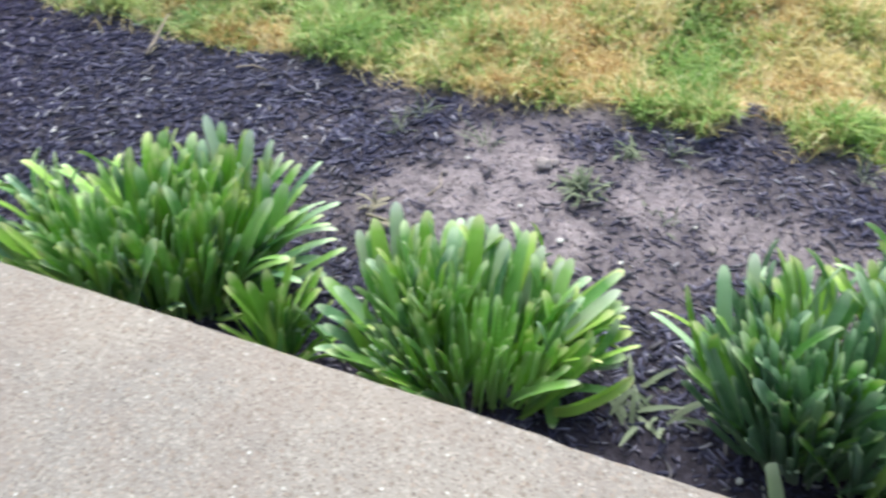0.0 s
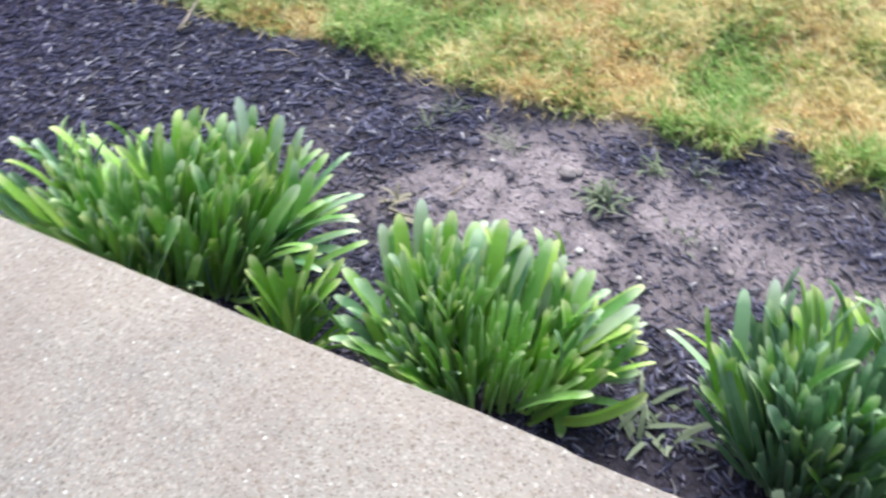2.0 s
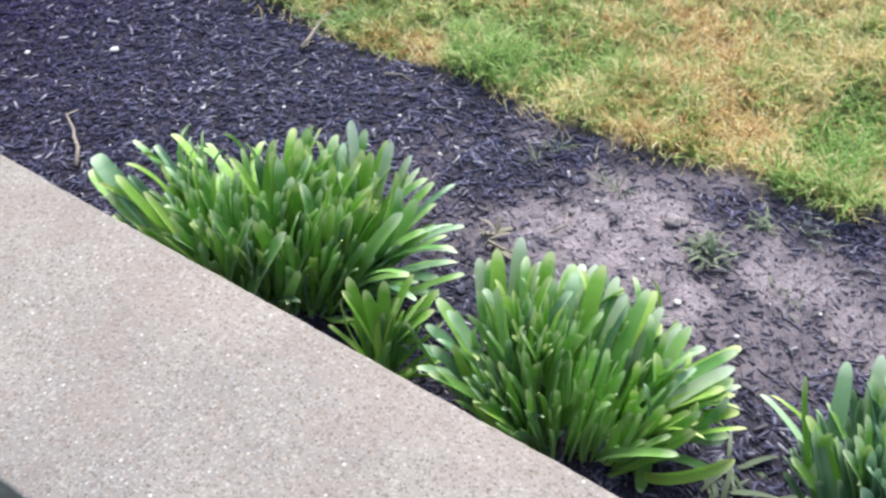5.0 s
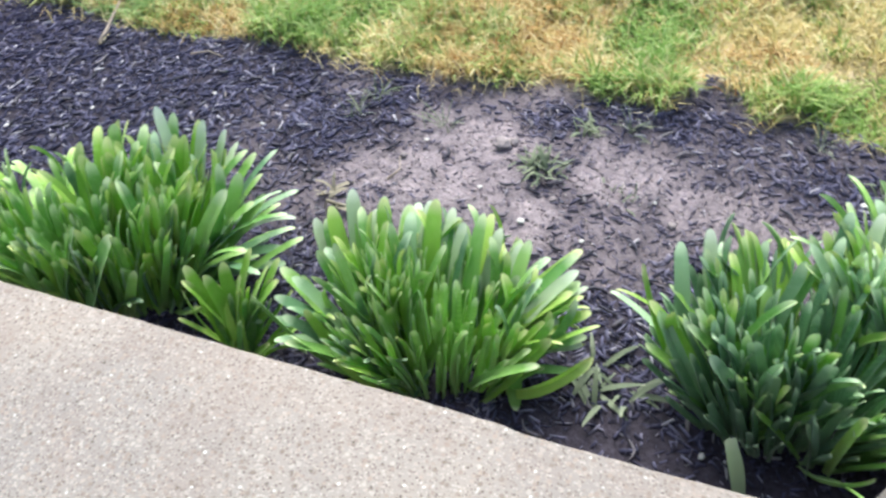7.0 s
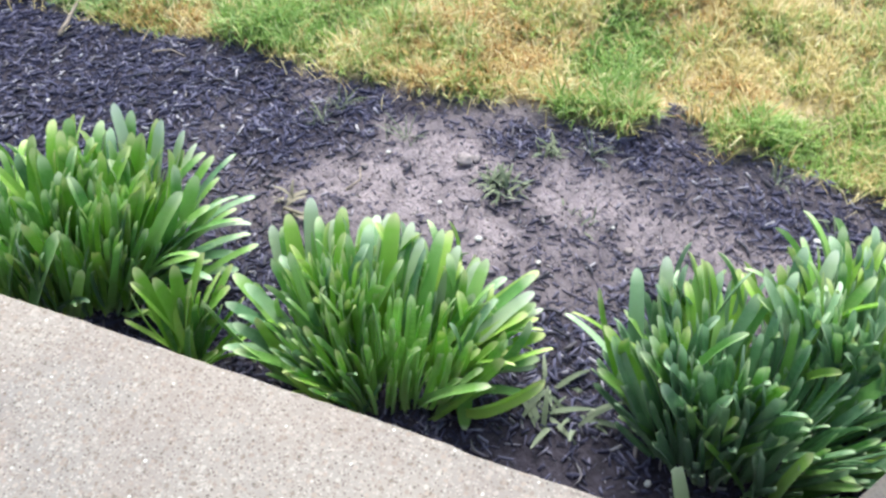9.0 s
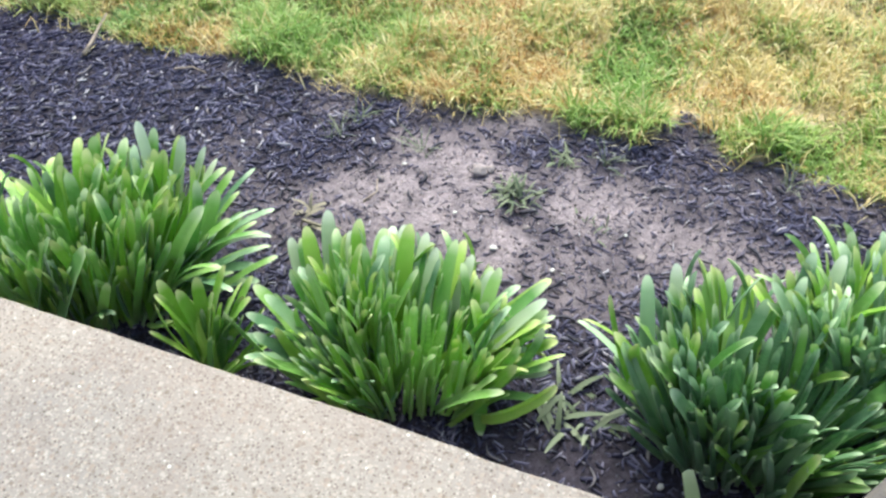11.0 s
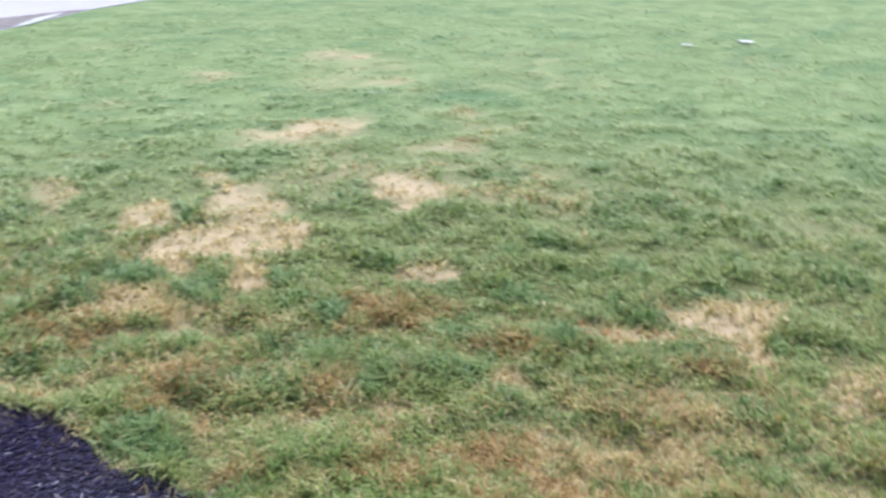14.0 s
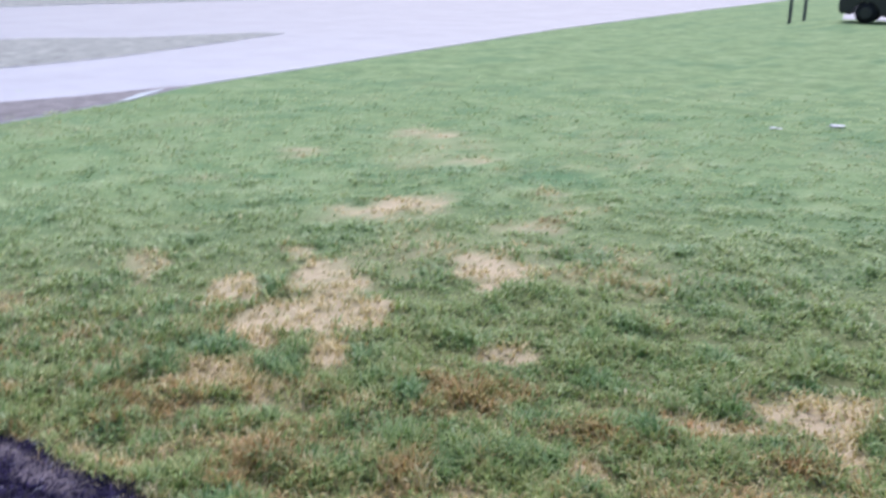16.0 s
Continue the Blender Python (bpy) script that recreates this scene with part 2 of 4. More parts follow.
RIM = plain("grey_wheel_metal", (0.07, 0.07, 0.075), 0.35, 0.1, 20, 0.5, 0.8)
GLASS = plain("dark_car_glass", (0.02, 0.025, 0.03), 0.08, 0.05, 5, 0.6)

# ---- plan ----
SLAB_NEAR, SLAB_FAR, SLAB_TOP, SLAB_UNDER = -0.386, 0.0, 0.339, 0.235


def smooth(a, b, x):
    k = np.clip((x - a) / (b - a), 0, 1)
    return k * k * (3 - 2 * k)


GRID = np.random.RandomState(7).rand(256, 256)


def fuzz(x, y, scale, octaves=3):
    """Smooth value noise, 0 to 1, for arrays."""
    total, amp, norm = 0.0, 1.0, 0.0
    for _ in range(octaves):
        u, v = np.asarray(x) * scale + 91.3, np.asarray(y) * scale + 37.7
        i, j = np.floor(u).astype(int), np.floor(v).astype(int)
        fu, fv = u - i, v - j
        fu, fv = fu * fu * (3 - 2 * fu), fv * fv * (3 - 2 * fv)
        g = lambda a, b: GRID[a % 256, b % 256]
        total = total + amp * ((g(i, j) * (1 - fu) + g(i + 1, j) * fu) * (1 - fv) + (g(i, j + 1) * (1 - fu) + g(i + 1, j + 1) * fu) * fv)
        norm += amp
        amp, scale = amp * 0.5, scale * 2.03
    return total / norm


def lawn_line(x):
    """The y at which the turf begins behind the bed."""
    x = np.asarray(x, float)
    y = 0.945 + 0.012 * np.sin(x * 11 + 0.4) + 0.045 * (fuzz(x, 0 * x, 7, 3) - 0.5)
    y = y + 0.14 * np.maximum(0, 1 - np.abs(x - 0.52 + 0.25 * np.minimum(x - 0.52, 0)) / 0.10)            # a wedge of mulch runs into the turf
    y = y + 0.035 * np.exp(-((x - 0.36) / 0.12) ** 2) + 0.03 * np.exp(-((x - 0.68) / 0.1) ** 2)
    y = y + 0.035 * np.exp(-((x - 0.21) / 0.07) ** 2) - 0.06 * smooth(0.8, 1.3, x)
    y = y + 0.09 * smooth(-1.08, -1.45, x) - 0.75 * smooth(-2.1, -3.2, x)   # the bed ends beyond the clumps
    return y


def lawn_mask(x, y):
    edge = y - lawn_line(x) + 0.035 * (fuzz(x, y, 22, 2) - 0.5)
    inside = smooth(-0.02, 0.025, edge)
    rough = 0.3 * (fuzz(x + 4, y, 3, 4) - 0.5)
    near_bed = smooth(-0.86, -0.94, y - SLAB_NEAR + rough)       # turf again behind the path
    beyond = smooth(2.85, 3.0, np.abs(x - 0.2) + rough)          # and past the ends of the slab
    return np.maximum(np.maximum(inside, near_bed), beyond)


# x, y, half width across the line from the path's corner, half depth along it, strength
STRAW = [(-1.82, 3.58, 0.23, 0.22, 1), (-2.68, 2.58, 0.12, 0.24, 0.95), (-2.77, 3.21, 0.12, 0.17, 0.95), (-2.45, 2.98, 0.11, 0.13, 0.8), (-2.13, 2.37, 0.22, 0.26, 1), (-1.94, 2.63, 0.13, 0.24, 1), (-1.75, 2.16, 0.12, 0.15, 0.95), (-1.98, 1.82, 0.15, 0.14, 0.95), (-1.77, 1.78, 0.12, 0.10, 0.85), (-1.18, 2.63, 0.11, 0.11, 0.7), (-0.46, 1.94, 0.08, 0.08, 0.8), (0.09, 2.75, 0.17, 0.24, 1), (-0.22, 2.45, 0.20, 0.09, 0.7), (-3.32, 2.53, 0.11, 0.26, 0.5), (-2.30, 2.80, 0.17, 0.48, 0.8), (-0.13, 2.66, 0.10, 0.10, 0.7), (0.19, 2.53, 0.08, 0.10, 0.8), (0.58, 2.43, 0.10, 0.20, 0.6)]
STRAW_FAR = [(-3.01, 4.42, 0.36, 0.28, 0.9), (-3.18, 4.08, 0.17, 0.12, 0.8), (-4.53, 6.82, 0.23, 0.31, 0.6), (-4.78, 5.45, 0.15, 0.20, 0.6), (-3.34, 6.04, 0.15, 0.16, 0.6), (-2.05, 4.46, 0.21, 0.12, 0.5), (-2.27, 3.73, 0.10, 0.07, 0.5), (-2.30, 5.33, 0.16, 0.10, 0.4)]
STRAW_NEAR = [(.07, 1.16, .2, .17, 1), (-.04, 1.25, .16, .12, .8), (.22, 1.26, .12, .12, .8), (.63, 1.2, .2, .15, .95), (.80, 1.28, .2, .12, .6), (1.35, 1.2, .25, .25, .7), (-.2, 1.45, .25, .12, .6), (.75, 1.5, .3, .15, .6), (.22, 1.0, .12, .07, .7)]
RUST = [(-2.02, 1.41, 0.20, 0.22, 0.8), (-1.31, 1.33, 0.11, 0.16, 0.8), (-0.96, 1.64, 0.11, 0.09, 1), (-1.11, 2.21, 0.20, 0.20, 0.75), (-0.60, 1.33, 0.16, 0.08, 0.8), (-0.32, 1.48, 0.14, 0.10, 0.9), (-0.22, 1.39, 0.10, 0.07, 0.9), (-0.58, 2.16, 0.10, 0.08, 0.6), (-0.31, 2.40, 0.12, 0.09, 0.5), (-0.74, 3.34, 0.08, 0.06, 0.6), (-1.99, 4.65, 0.11, 0.08, 0.5), (-1.63, 1.44, 0.12, 0.11, 0.5), (-0.03, 2.00, 0.16, 0.13, 0.5), (0.13, 2.34, 0.11, 0.11, 0.5)]
RUST_NEAR = [(-.05, 1.29, .15, .11, .95), (-.21, 1.39, .13, .1, .8), (-.6, .96, .14, .06, .9), (.12, 1.13, .13, .08, .7), (-.66, .98, .12, .06, .95), (.0, 1.02, .16, .08, .6), (.6, 1.12, .14, .08, .6), (-.05, 1.2, .12, .12, .5), (.3, 1.2, .1, .08, .4), (-.58, 1.33, .14, .12, .8), (-3.41, 1.84, .12, .16, .5)]
LUSH = [(-2.51, 2.67, 0.07, 0.14, 1), (-2.21, 2.00, 0.13, 0.14, 0.95), (-1.87, 1.97, 0.08, 0.10, 0.9), (-1.28, 2.10, 0.05, 0.10, 1), (-1.64, 2.25, 0.05, 0.08, 0.9), (-2.64, 2.19, 0.10, 0.08, 0.8), (-2.18, 1.75, 0.09, 0.09, 0.8), (-0.41, 2.29, 0.06, 0.09, 1), (-0.79, 2.17, 0.10, 0.07, 0.8), (-1.19, 1.78, 0.19, 0.11, 0.6), (-1.31, 1.06, 0.09, 0.10, 0.9), (-1.15, 1.02, 0.07, 0.07, 0.8), (-1.08, 4.47, 0.10, 0.13, 0.8), (-0.67, 3.58, 0.18, 0.19, 0.6), (-0.72, 2.58, 0.15, 0.11, 0.7), (-0.59, 1.88, 0.05, 0.06, 0.8), (-0.86, 1.68, 0.05, 0.07, 0.8), (-0.06, 2.94, 0.09, 0.07, 0.8), (-1.51, 3.99, 0.19, 0.19, 0.7)]
LUSH_FAR = [(-2.52, 5.76, 0.37, 0.33, 0.9), (-3.31, 5.58, 0.19, 0.17, 0.9), (-2.55, 1.85, 0.13, 0.17, 0.6), (-2.01, 3.29, 0.12, 0.17, 0.5), (-3.34, 4.28, 0.10, 0.09, 0.8), (-0.41, 3.04, 0.09, 0.08, 0.7), (-0.85, 3.16, 0.13, 0.11, 0.6), (-1.92, 1.20, 0.09, 0.08, 0.7), (-1.00, 5.34, 0.13, 0.11, 0.6), (-2.26, 7.23, 0.10, 0.10, 0.7), (-3.06, 3.56, 0.15, 0.12, 0.5), (-4.68, 2.85, 0.31, 0.27, 0.5), (-0.42, 2.02, 0.05, 0.05, 0.5), (-0.19, 2.58, 0.06, 0.06, 0.7), (-3.52, 3.08, 0.23, 0.15, 0.5), (-2.54, 4.73, 0.19, 0.12, 0.6), (0.01, 2.43, 0.08, 0.06, 0.5), (-1.08, 2.50, 0.09, 0.08, 0.5), (-1.19, 1.53, 0.08, 0.07, 0.6)]
LUSH_NEAR = [(-.34, 1.05, .17, .09, .95), (.37, 1.18, .08, .2, .9), (1.02, 1.2, .07, .1, .7), (.86, 1.02, .08, .04, .5), (-.9, .98, .12, .06, .8), (.72, 1.03, .1, .05, .6), (.36, .99, .1, .04, .7)]


def patches(x, y, *lists):
    """The strongest of the given patches at each place, with ragged outlines."""
    total = np.zeros_like(np.asarray(x, float))
    wx, wy = fuzz(x, y, 5, 5) - 0.5, fuzz(x + 31, y + 17, 5, 5) - 0.5
    for group in lists:
        for cx, cy, across, along, s in group:
            far = math.hypot(cx - 0.6, cy + 0.6)
            c, d = (cx - 0.6) / far, (cy + 0.6) / far
            k = min(0.5, 2.2 * min(across, along))
            px, py = x + k * wx - cx, y + k * wy - cy
            r = np.sqrt(((px * d - py * c) / across) ** 2 + ((px * c + py * d) / along) ** 2)
            total = np.maximum(total, s * (1 - smooth(0.65, 1.3, r)))
    return total


def tufts(x, y):
    """Scattered darker tufts out on the lawn, larger further off."""
    far = smooth(1.5, 2.6, np.hypot(x - 0.6, y + 0.6))
    fine = smooth(0.58, 0.72, fuzz(x + 90, y + 5, 6.5, 3))
    wide = smooth(0.56, 0.70, fuzz(x + 44, y + 70, 2.3, 4)) * smooth(3.0, 5.0, np.hypot(x - 0.6, y + 0.6))
    return far * np.maximum(0.5 * fine * (1 - smooth(4.0, 7.0, np.hypot(x - 0.6, y + 0.6))), 0.6 * wide)


def turf_state(x, y):
    """How dry, rusty and lush the turf is, each 0 to 1."""
    close = (1 - smooth(0.9, 3.2, y)) * (1 - smooth(2.2, 4.0, np.abs(x + 0.5))) * smooth(-0.5, 0.5, y)
    fade = np.exp(-((x + 1) ** 2 + (y - 3) ** 2) / 49)
    straw = patches(x, y, STRAW, STRAW_FAR)
    dry = np.maximum(1.15 * np.maximum(straw, patches(x, y, STRAW_NEAR)), close * 0.75 * smooth(-0.7, -0.2, x) * smooth(0.42, 0.66, fuzz(x + 5, y, 3.2, 4)))
    dry = np.maximum(dry, close * 0.55 * smooth(0.50, 0.66, fuzz(x + 5, y + 60, 9.0, 3)))
    dry = np.maximum(dry, 0.35 * fade * smooth(0.55, 0.75, fuzz(x, y + 9, 1.1, 4)))
    rust = np.maximum(patches(x, y, RUST, RUST_NEAR), close * 0.5 * smooth(0.52, 0.68, fuzz(x + 50, y, 7.0, 3)))
    lush = np.maximum(patches(x, y, LUSH, LUSH_FAR, LUSH_NEAR), tufts(x, y) * (1 - 0.8 * straw))
    speck = fuzz(x + 13, y + 41, 16, 3)
    dry = np.maximum(dry * (0.35 + 0.85 * smooth(0.3, 0.6, speck)), 0.85 * straw)
    return np.clip(dry * (1 - 0.85 * lush), 0, 1), rust * (1 - lush) * smooth(0.2, 0.5, speck), lush


def thatch_shade(x, y):
    """Where the near ground turns to brown thatch, its dark tone also painting shade between the blades."""
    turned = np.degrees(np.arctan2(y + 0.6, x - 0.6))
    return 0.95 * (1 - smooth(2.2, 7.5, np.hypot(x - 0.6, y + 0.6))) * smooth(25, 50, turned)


def pale_soil(x, y):
    """Where the mulch has worn off and the dusty soil shows."""
    d = np.hypot((x - .10) / .20, (y - .65) / .12)
    for cx, cy, rx, ry in ((.27, .62, .13, .07), (.60, .71, .20, .07), (.80, .68, .12, .07), (.21, .975, .09, .045), (.40, .74, .14, .10), (.10, .78, .14, .08)):
        d = np.minimum(d, np.hypot((x - cx) / rx, (y - cy) / ry))
    d = d + 0.55 * (1 - smooth(0.5, 1.3, np.hypot((x - .385) / .07, (y - .60) / .10)))       # mulch left between the clumps
    strip = 0.6 * (1 - smooth(0.2, 1.3, np.hypot((x + 2.02) / .40, (y - lawn_line(x) + .07) / .06) + 2.2 * (fuzz(x, y, 9, 5) - 0.5)))
    dust = 0.55 * smooth(-0.6, 0.0, x) * smooth(0.36, 0.64, fuzz(x + 8, y, 6, 4)) * smooth(0.38, 0.55, y)
    return np.maximum(1 - smooth(0.45, 1.55, d + 1.5 * (fuzz(x, y, 12, 5) - 0.5)), np.maximum(dust, strip)) * (0.85 - 0.22 * smooth(0.4, 0.6, x)) * (1 - 0.4 * smooth(0.5, 0.75, x) * smooth(0.72, 0.84, y))


def relief(x, y):
    lawn = lawn_mask(x, y)
    near = np.exp(-(np.hypot(x, y - 1) / 14) ** 2)
    return near * (lawn * (0.012 + 0.05 * (fuzz(x + 3, y, 6.5, 3) - 0.5)) + 0.022 * (fuzz(x, y, 5, 4) - 0.5) + 0.010 * (fuzz(x, y, 30, 2) - 0.5) * (1 - lawn))


def array_mesh(name, verts, faces4=None, faces3=None, mat=None, floats=None):
    """A mesh from arrays of vertices, quads and triangles, with float attributes on its points."""
    me = bpy.data.meshes.new(name)
    f4 = np.zeros((0, 4), int) if faces4 is None else np.asarray(faces4)
    f3 = np.zeros((0, 3), int) if faces3 is None else np.asarray(faces3)
    me.vertices.add(len(verts))
    me.vertices.foreach_set("co", np.asarray(verts, np.float32).ravel())
    loops = np.concatenate([f4.ravel(), f3.ravel()]).astype(np.int32)
    me.loops.add(len(loops))
    me.loops.foreach_set("vertex_index", loops)
    starts = np.concatenate([np.arange(len(f4)) * 4, len(f4) * 4 + np.arange(len(f3)) * 3]).astype(np.int32)
    me.polygons.add(len(starts))
    me.polygons.foreach_set("loop_start", starts)
    for key, values in (floats or {}).items():
        me.attributes.new(key, "FLOAT", "POINT").data.foreach_set("value", np.asarray(values, np.float32))
    if mat:
        me.materials.append(mat)
    me.update(calc_edges=True)
    me.validate()
    return me


def smooth_shade(me):
    me.polygons.foreach_set("use_smooth", np.ones(len(me.polygons), bool))
    return me


def part(name, bm, mat, parent=None, label="", shade=False):
    me = bpy.data.meshes.new(name)
    bm.to_mesh(me)
    bm.free()
    me.materials.append(mat)
    if shade:
        smooth_shade(me)
    ob = new(name, me)
    ob.parent = parent
    return tagged(ob, label)


# ---- ground ----
def build_ground():
    def lines(lo, hi, step, far):
        mid = np.arange(lo, hi + step / 2, step)
        out = step * np.cumsum(1.06 ** np.arange(1, 140))
        out = out[out < far]
        return np.concatenate([lo - out[::-1], mid, hi + out])
    xs, ys = lines(-2.6, 1.9, 0.018, 900), lines(-0.9, 1.7, 0.018, 900)
    X, Y = np.meshgrid(xs, ys, indexing="ij")
    x, y = X.ravel(), Y.ravel()
    nx, ny = len(xs), len(ys)
    i, j = np.meshgrid(np.arange(nx - 1), np.arange(ny - 1), indexing="ij")
    a = (i * ny + j).ravel()
    quads = np.stack([a, a + ny, a + ny + 1, a + 1], 1)
    dry, rust, lush = turf_state(x, y)
    me = array_mesh("ground", np.stack([x, y, relief(x, y)], 1), quads, None, GROUND,
                    {"lawn": lawn_mask(x, y), "thin": thatch_shade(x, y), "dry": dry, "rust": rust, "lush": 0.75 * lush, "pale": pale_soil(x, y)})
    smooth_shade(me)
    tagged(new("ground", me), "bare dark soil of a bed running into patchy lawn", "ground", kind="structure")


build_ground()


def build_path():
    """A thick slab of washed concrete with worn edges on a recessed plinth; its section is swept along x with small breaks."""
    xs = np.arange(-3.2, 3.6, 0.012)
    r = 0.006
    section = [(-0.2, SLAB_UNDER), (SLAB_NEAR, SLAB_UNDER), (SLAB_NEAR, SLAB_TOP - r), (SLAB_NEAR + 0.3 * r, SLAB_TOP - 0.3 * r), (SLAB_NEAR + r, SLAB_TOP), (-0.27, SLAB_TOP + 0.002), (-0.13, SLAB_TOP + 0.001),
               (SLAB_FAR - r, SLAB_TOP), (SLAB_FAR - 0.3 * r, SLAB_TOP - 0.3 * r), (SLAB_FAR, SLAB_TOP - r), (SLAB_FAR, SLAB_UNDER), (-0.19, SLAB_UNDER)]
    k = len(section)
    wear_far = 0.005 * (fuzz(xs, 0 * xs, 5, 3) - 0.5) + 0.002 * (fuzz(xs, 0 * xs + 5, 70, 2) - 0.5)
    wear_far = wear_far - 0.004 * smooth(0.44, 0.47, xs) * (1 - smooth(0.6, 0.9, xs))      # a broken edge
    wear_near = 0.006 * (fuzz(xs, 0 * xs + 50, 9, 4) - 0.5)
    v = []
    for x, wf, wn_ in zip(xs, wear_far, wear_near):
        for q, (y, z) in enumerate(section):
            v.append((x, y + (wf if 7 <= q <= 10 else wn_ if 1 <= q <= 4 else 0), z))
    n = len(xs)
    i, j = np.meshgrid(np.arange(n - 1), np.arange(k - 1), indexing="ij")
    a = (i * k + j).ravel()
    me = array_mesh("path", v, np.stack([a, a + 1, a + k + 1, a + k], 1), None, CONCRETE)
    bm = bmesh.new()
    bm.from_mesh(me)
    bmesh.ops.holes_fill(bm, edges=[e for e in bm.edges if e.is_boundary])
    bmesh.ops.recalc_face_normals(bm, faces=bm.faces)
    bm.to_mesh(me)
    bm.free()
    smooth_shade(me)
    me.set_sharp_from_angle(angle=radians(50))
    tagged(new("path", me), "raised concrete slab with a washed gravel surface", "path", kind="structure")
    # the slab turns away along the clumps
    bm = bmesh.new()
    f = bm.faces.new([bm.verts.new((x, y, SLAB_UNDER)) for x, y in ((0.820, 0.004), (1.214, 0.66), (2.6, 0.66), (2.6, 0.004))])
    out = bmesh.ops.extrude_face_region(bm, geom=[f])
    bmesh.ops.translate(bm, verts=[q for q in out["geom"] if isinstance(q, bmesh.types.BMVert)], vec=(0, 0, SLAB_TOP - SLAB_UNDER - 0.003))
    bmesh.ops.recalc_face_normals(bm, faces=bm.faces)
    bmesh.ops.bevel(bm, geom=bm.edges, offset=0.006, segments=2, affect="EDGES")
    tagged(part("side_path", bm, DARK_CONCRETE), "darker concrete slab joining the path beside the clumps", "path", kind="structure")
    bm = bmesh.new()
    bmesh.ops.create_cube(bm, size=1)
    for q in bm.verts:
        q.co = Vector((1.85 + q.co.x * 1.4, 0.33 + q.co.y * 0.6, 0.09 + q.co.z * 0.288))
    tagged(part("side_plinth", bm, PLINTH), "dark plinth under the side slab", "wall", kind="structure")
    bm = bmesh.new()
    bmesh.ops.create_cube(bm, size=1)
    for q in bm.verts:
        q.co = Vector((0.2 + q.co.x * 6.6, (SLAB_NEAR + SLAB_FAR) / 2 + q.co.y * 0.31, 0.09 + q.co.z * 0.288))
    tagged(part("plinth", bm, PLINTH), "dark plinth carrying the concrete slab", "wall", kind="structure")


build_path()


def sheet(name, outline, z, mat, label, category, kind="structure", thick=0.03):
    bm = bmesh.new()
    f = bm.faces.new([bm.verts.new((x, y, z)) for x, y in outline])
    bmesh.ops.recalc_face_normals(bm, faces=[f])
    if f.normal.z < 0:
        bmesh.ops.reverse_faces(bm, faces=[f])
    out = bmesh.ops.extrude_face_region(bm, geom=[f])
    bmesh.ops.translate(bm, verts=[q for q in out["geom"] if isinstance(q, bmesh.types.BMVert)], vec=(0, 0, thick))
    bmesh.ops.recalc_face_normals(bm, faces=bm.faces)
    return tagged(part(name, bm, mat), label, category, kind=kind)


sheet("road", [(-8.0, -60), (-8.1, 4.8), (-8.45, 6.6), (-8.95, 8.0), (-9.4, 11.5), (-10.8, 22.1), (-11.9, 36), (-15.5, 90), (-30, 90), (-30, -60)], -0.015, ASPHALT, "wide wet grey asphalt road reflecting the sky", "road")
sheet("verge", [(-12.4, -6), (-12.6, 7.6), (-12.8, 9.8), (-13.8, 13.3), (-14.6, 15.9), (-15.2, 15.6), (-15.9, 12.9), (-17.3, 11.2), (-17.4, -6)], 0.012, VERGE, "worn grass island between wet road lanes", "verge", thick=0.012)
sheet("far_verge", [(-30.05, -60), (-30.05, 90), (-70, 90), (-70, -60)], 0.0, VERGE, "dull grass strip along the far side of the road", "verge")
sheet("gutter", [(-7.95, -2.0), (-8.15, 4.8), (-8.5, 6.6), (-8.95, 7.9), (-9.05, 7.6), (-9.15, 6.5), (-9.4, 5.5), (-9.7, -2.0)], 0.004, DIRT, "dark strip of dirt washed along the road edge", "gutter", thick=0.016)
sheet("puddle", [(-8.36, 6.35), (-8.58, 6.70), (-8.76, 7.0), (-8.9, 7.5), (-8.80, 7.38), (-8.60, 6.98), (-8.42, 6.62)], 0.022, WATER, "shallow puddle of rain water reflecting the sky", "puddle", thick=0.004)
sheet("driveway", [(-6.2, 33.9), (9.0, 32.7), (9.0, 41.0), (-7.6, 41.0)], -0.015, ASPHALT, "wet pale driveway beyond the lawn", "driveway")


# ---- lawn ----
def blades(name, x, y, z, length, width, rng, floats, lean_lo=0.25, lean_hi=1.15):
    """Many bent blades of grass, five points each."""
    n = len(x)
    h = rng.rand(n) * 2 * np.pi
    lean = lean_lo + (lean_hi - lean_lo) * rng.rand(n)
    d = np.stack([np.cos(h), np.sin(h), 0 * h], 1)
    s = np.stack([-np.sin(h), np.cos(h), 0 * h], 1) * (width / 2)[:, None]
    p0 = np.stack([x, y, z], 1)
    up = np.array([0, 0, 1.0])
    p1 = p0 + length[:, None] * 0.5 * (d * np.sin(lean * 0.55)[:, None] + up * np.cos(lean * 0.55)[:, None])
    turn, over = h + rng.normal(0, 0.25, n), np.minimum(lean * 1.3, 1.62)
    d2 = np.stack([np.cos(turn), np.sin(turn), 0 * h], 1)
    p2 = p1 + length[:, None] * 0.5 * (d2 * np.sin(over)[:, None] + up * np.cos(over)[:, None])
    v = np.stack([p0 - s, p0 + s, p1 - s * 0.8, p1 + s * 0.8, p2], 1).reshape(-1, 3)
    b = np.arange(n)[:, None] * 5
    return array_mesh(name, v, b + np.array([0, 1, 3, 2]), b + np.array([2, 3, 4]), BLADE, {k: np.repeat(q, 5) for k, q in floats.items()})


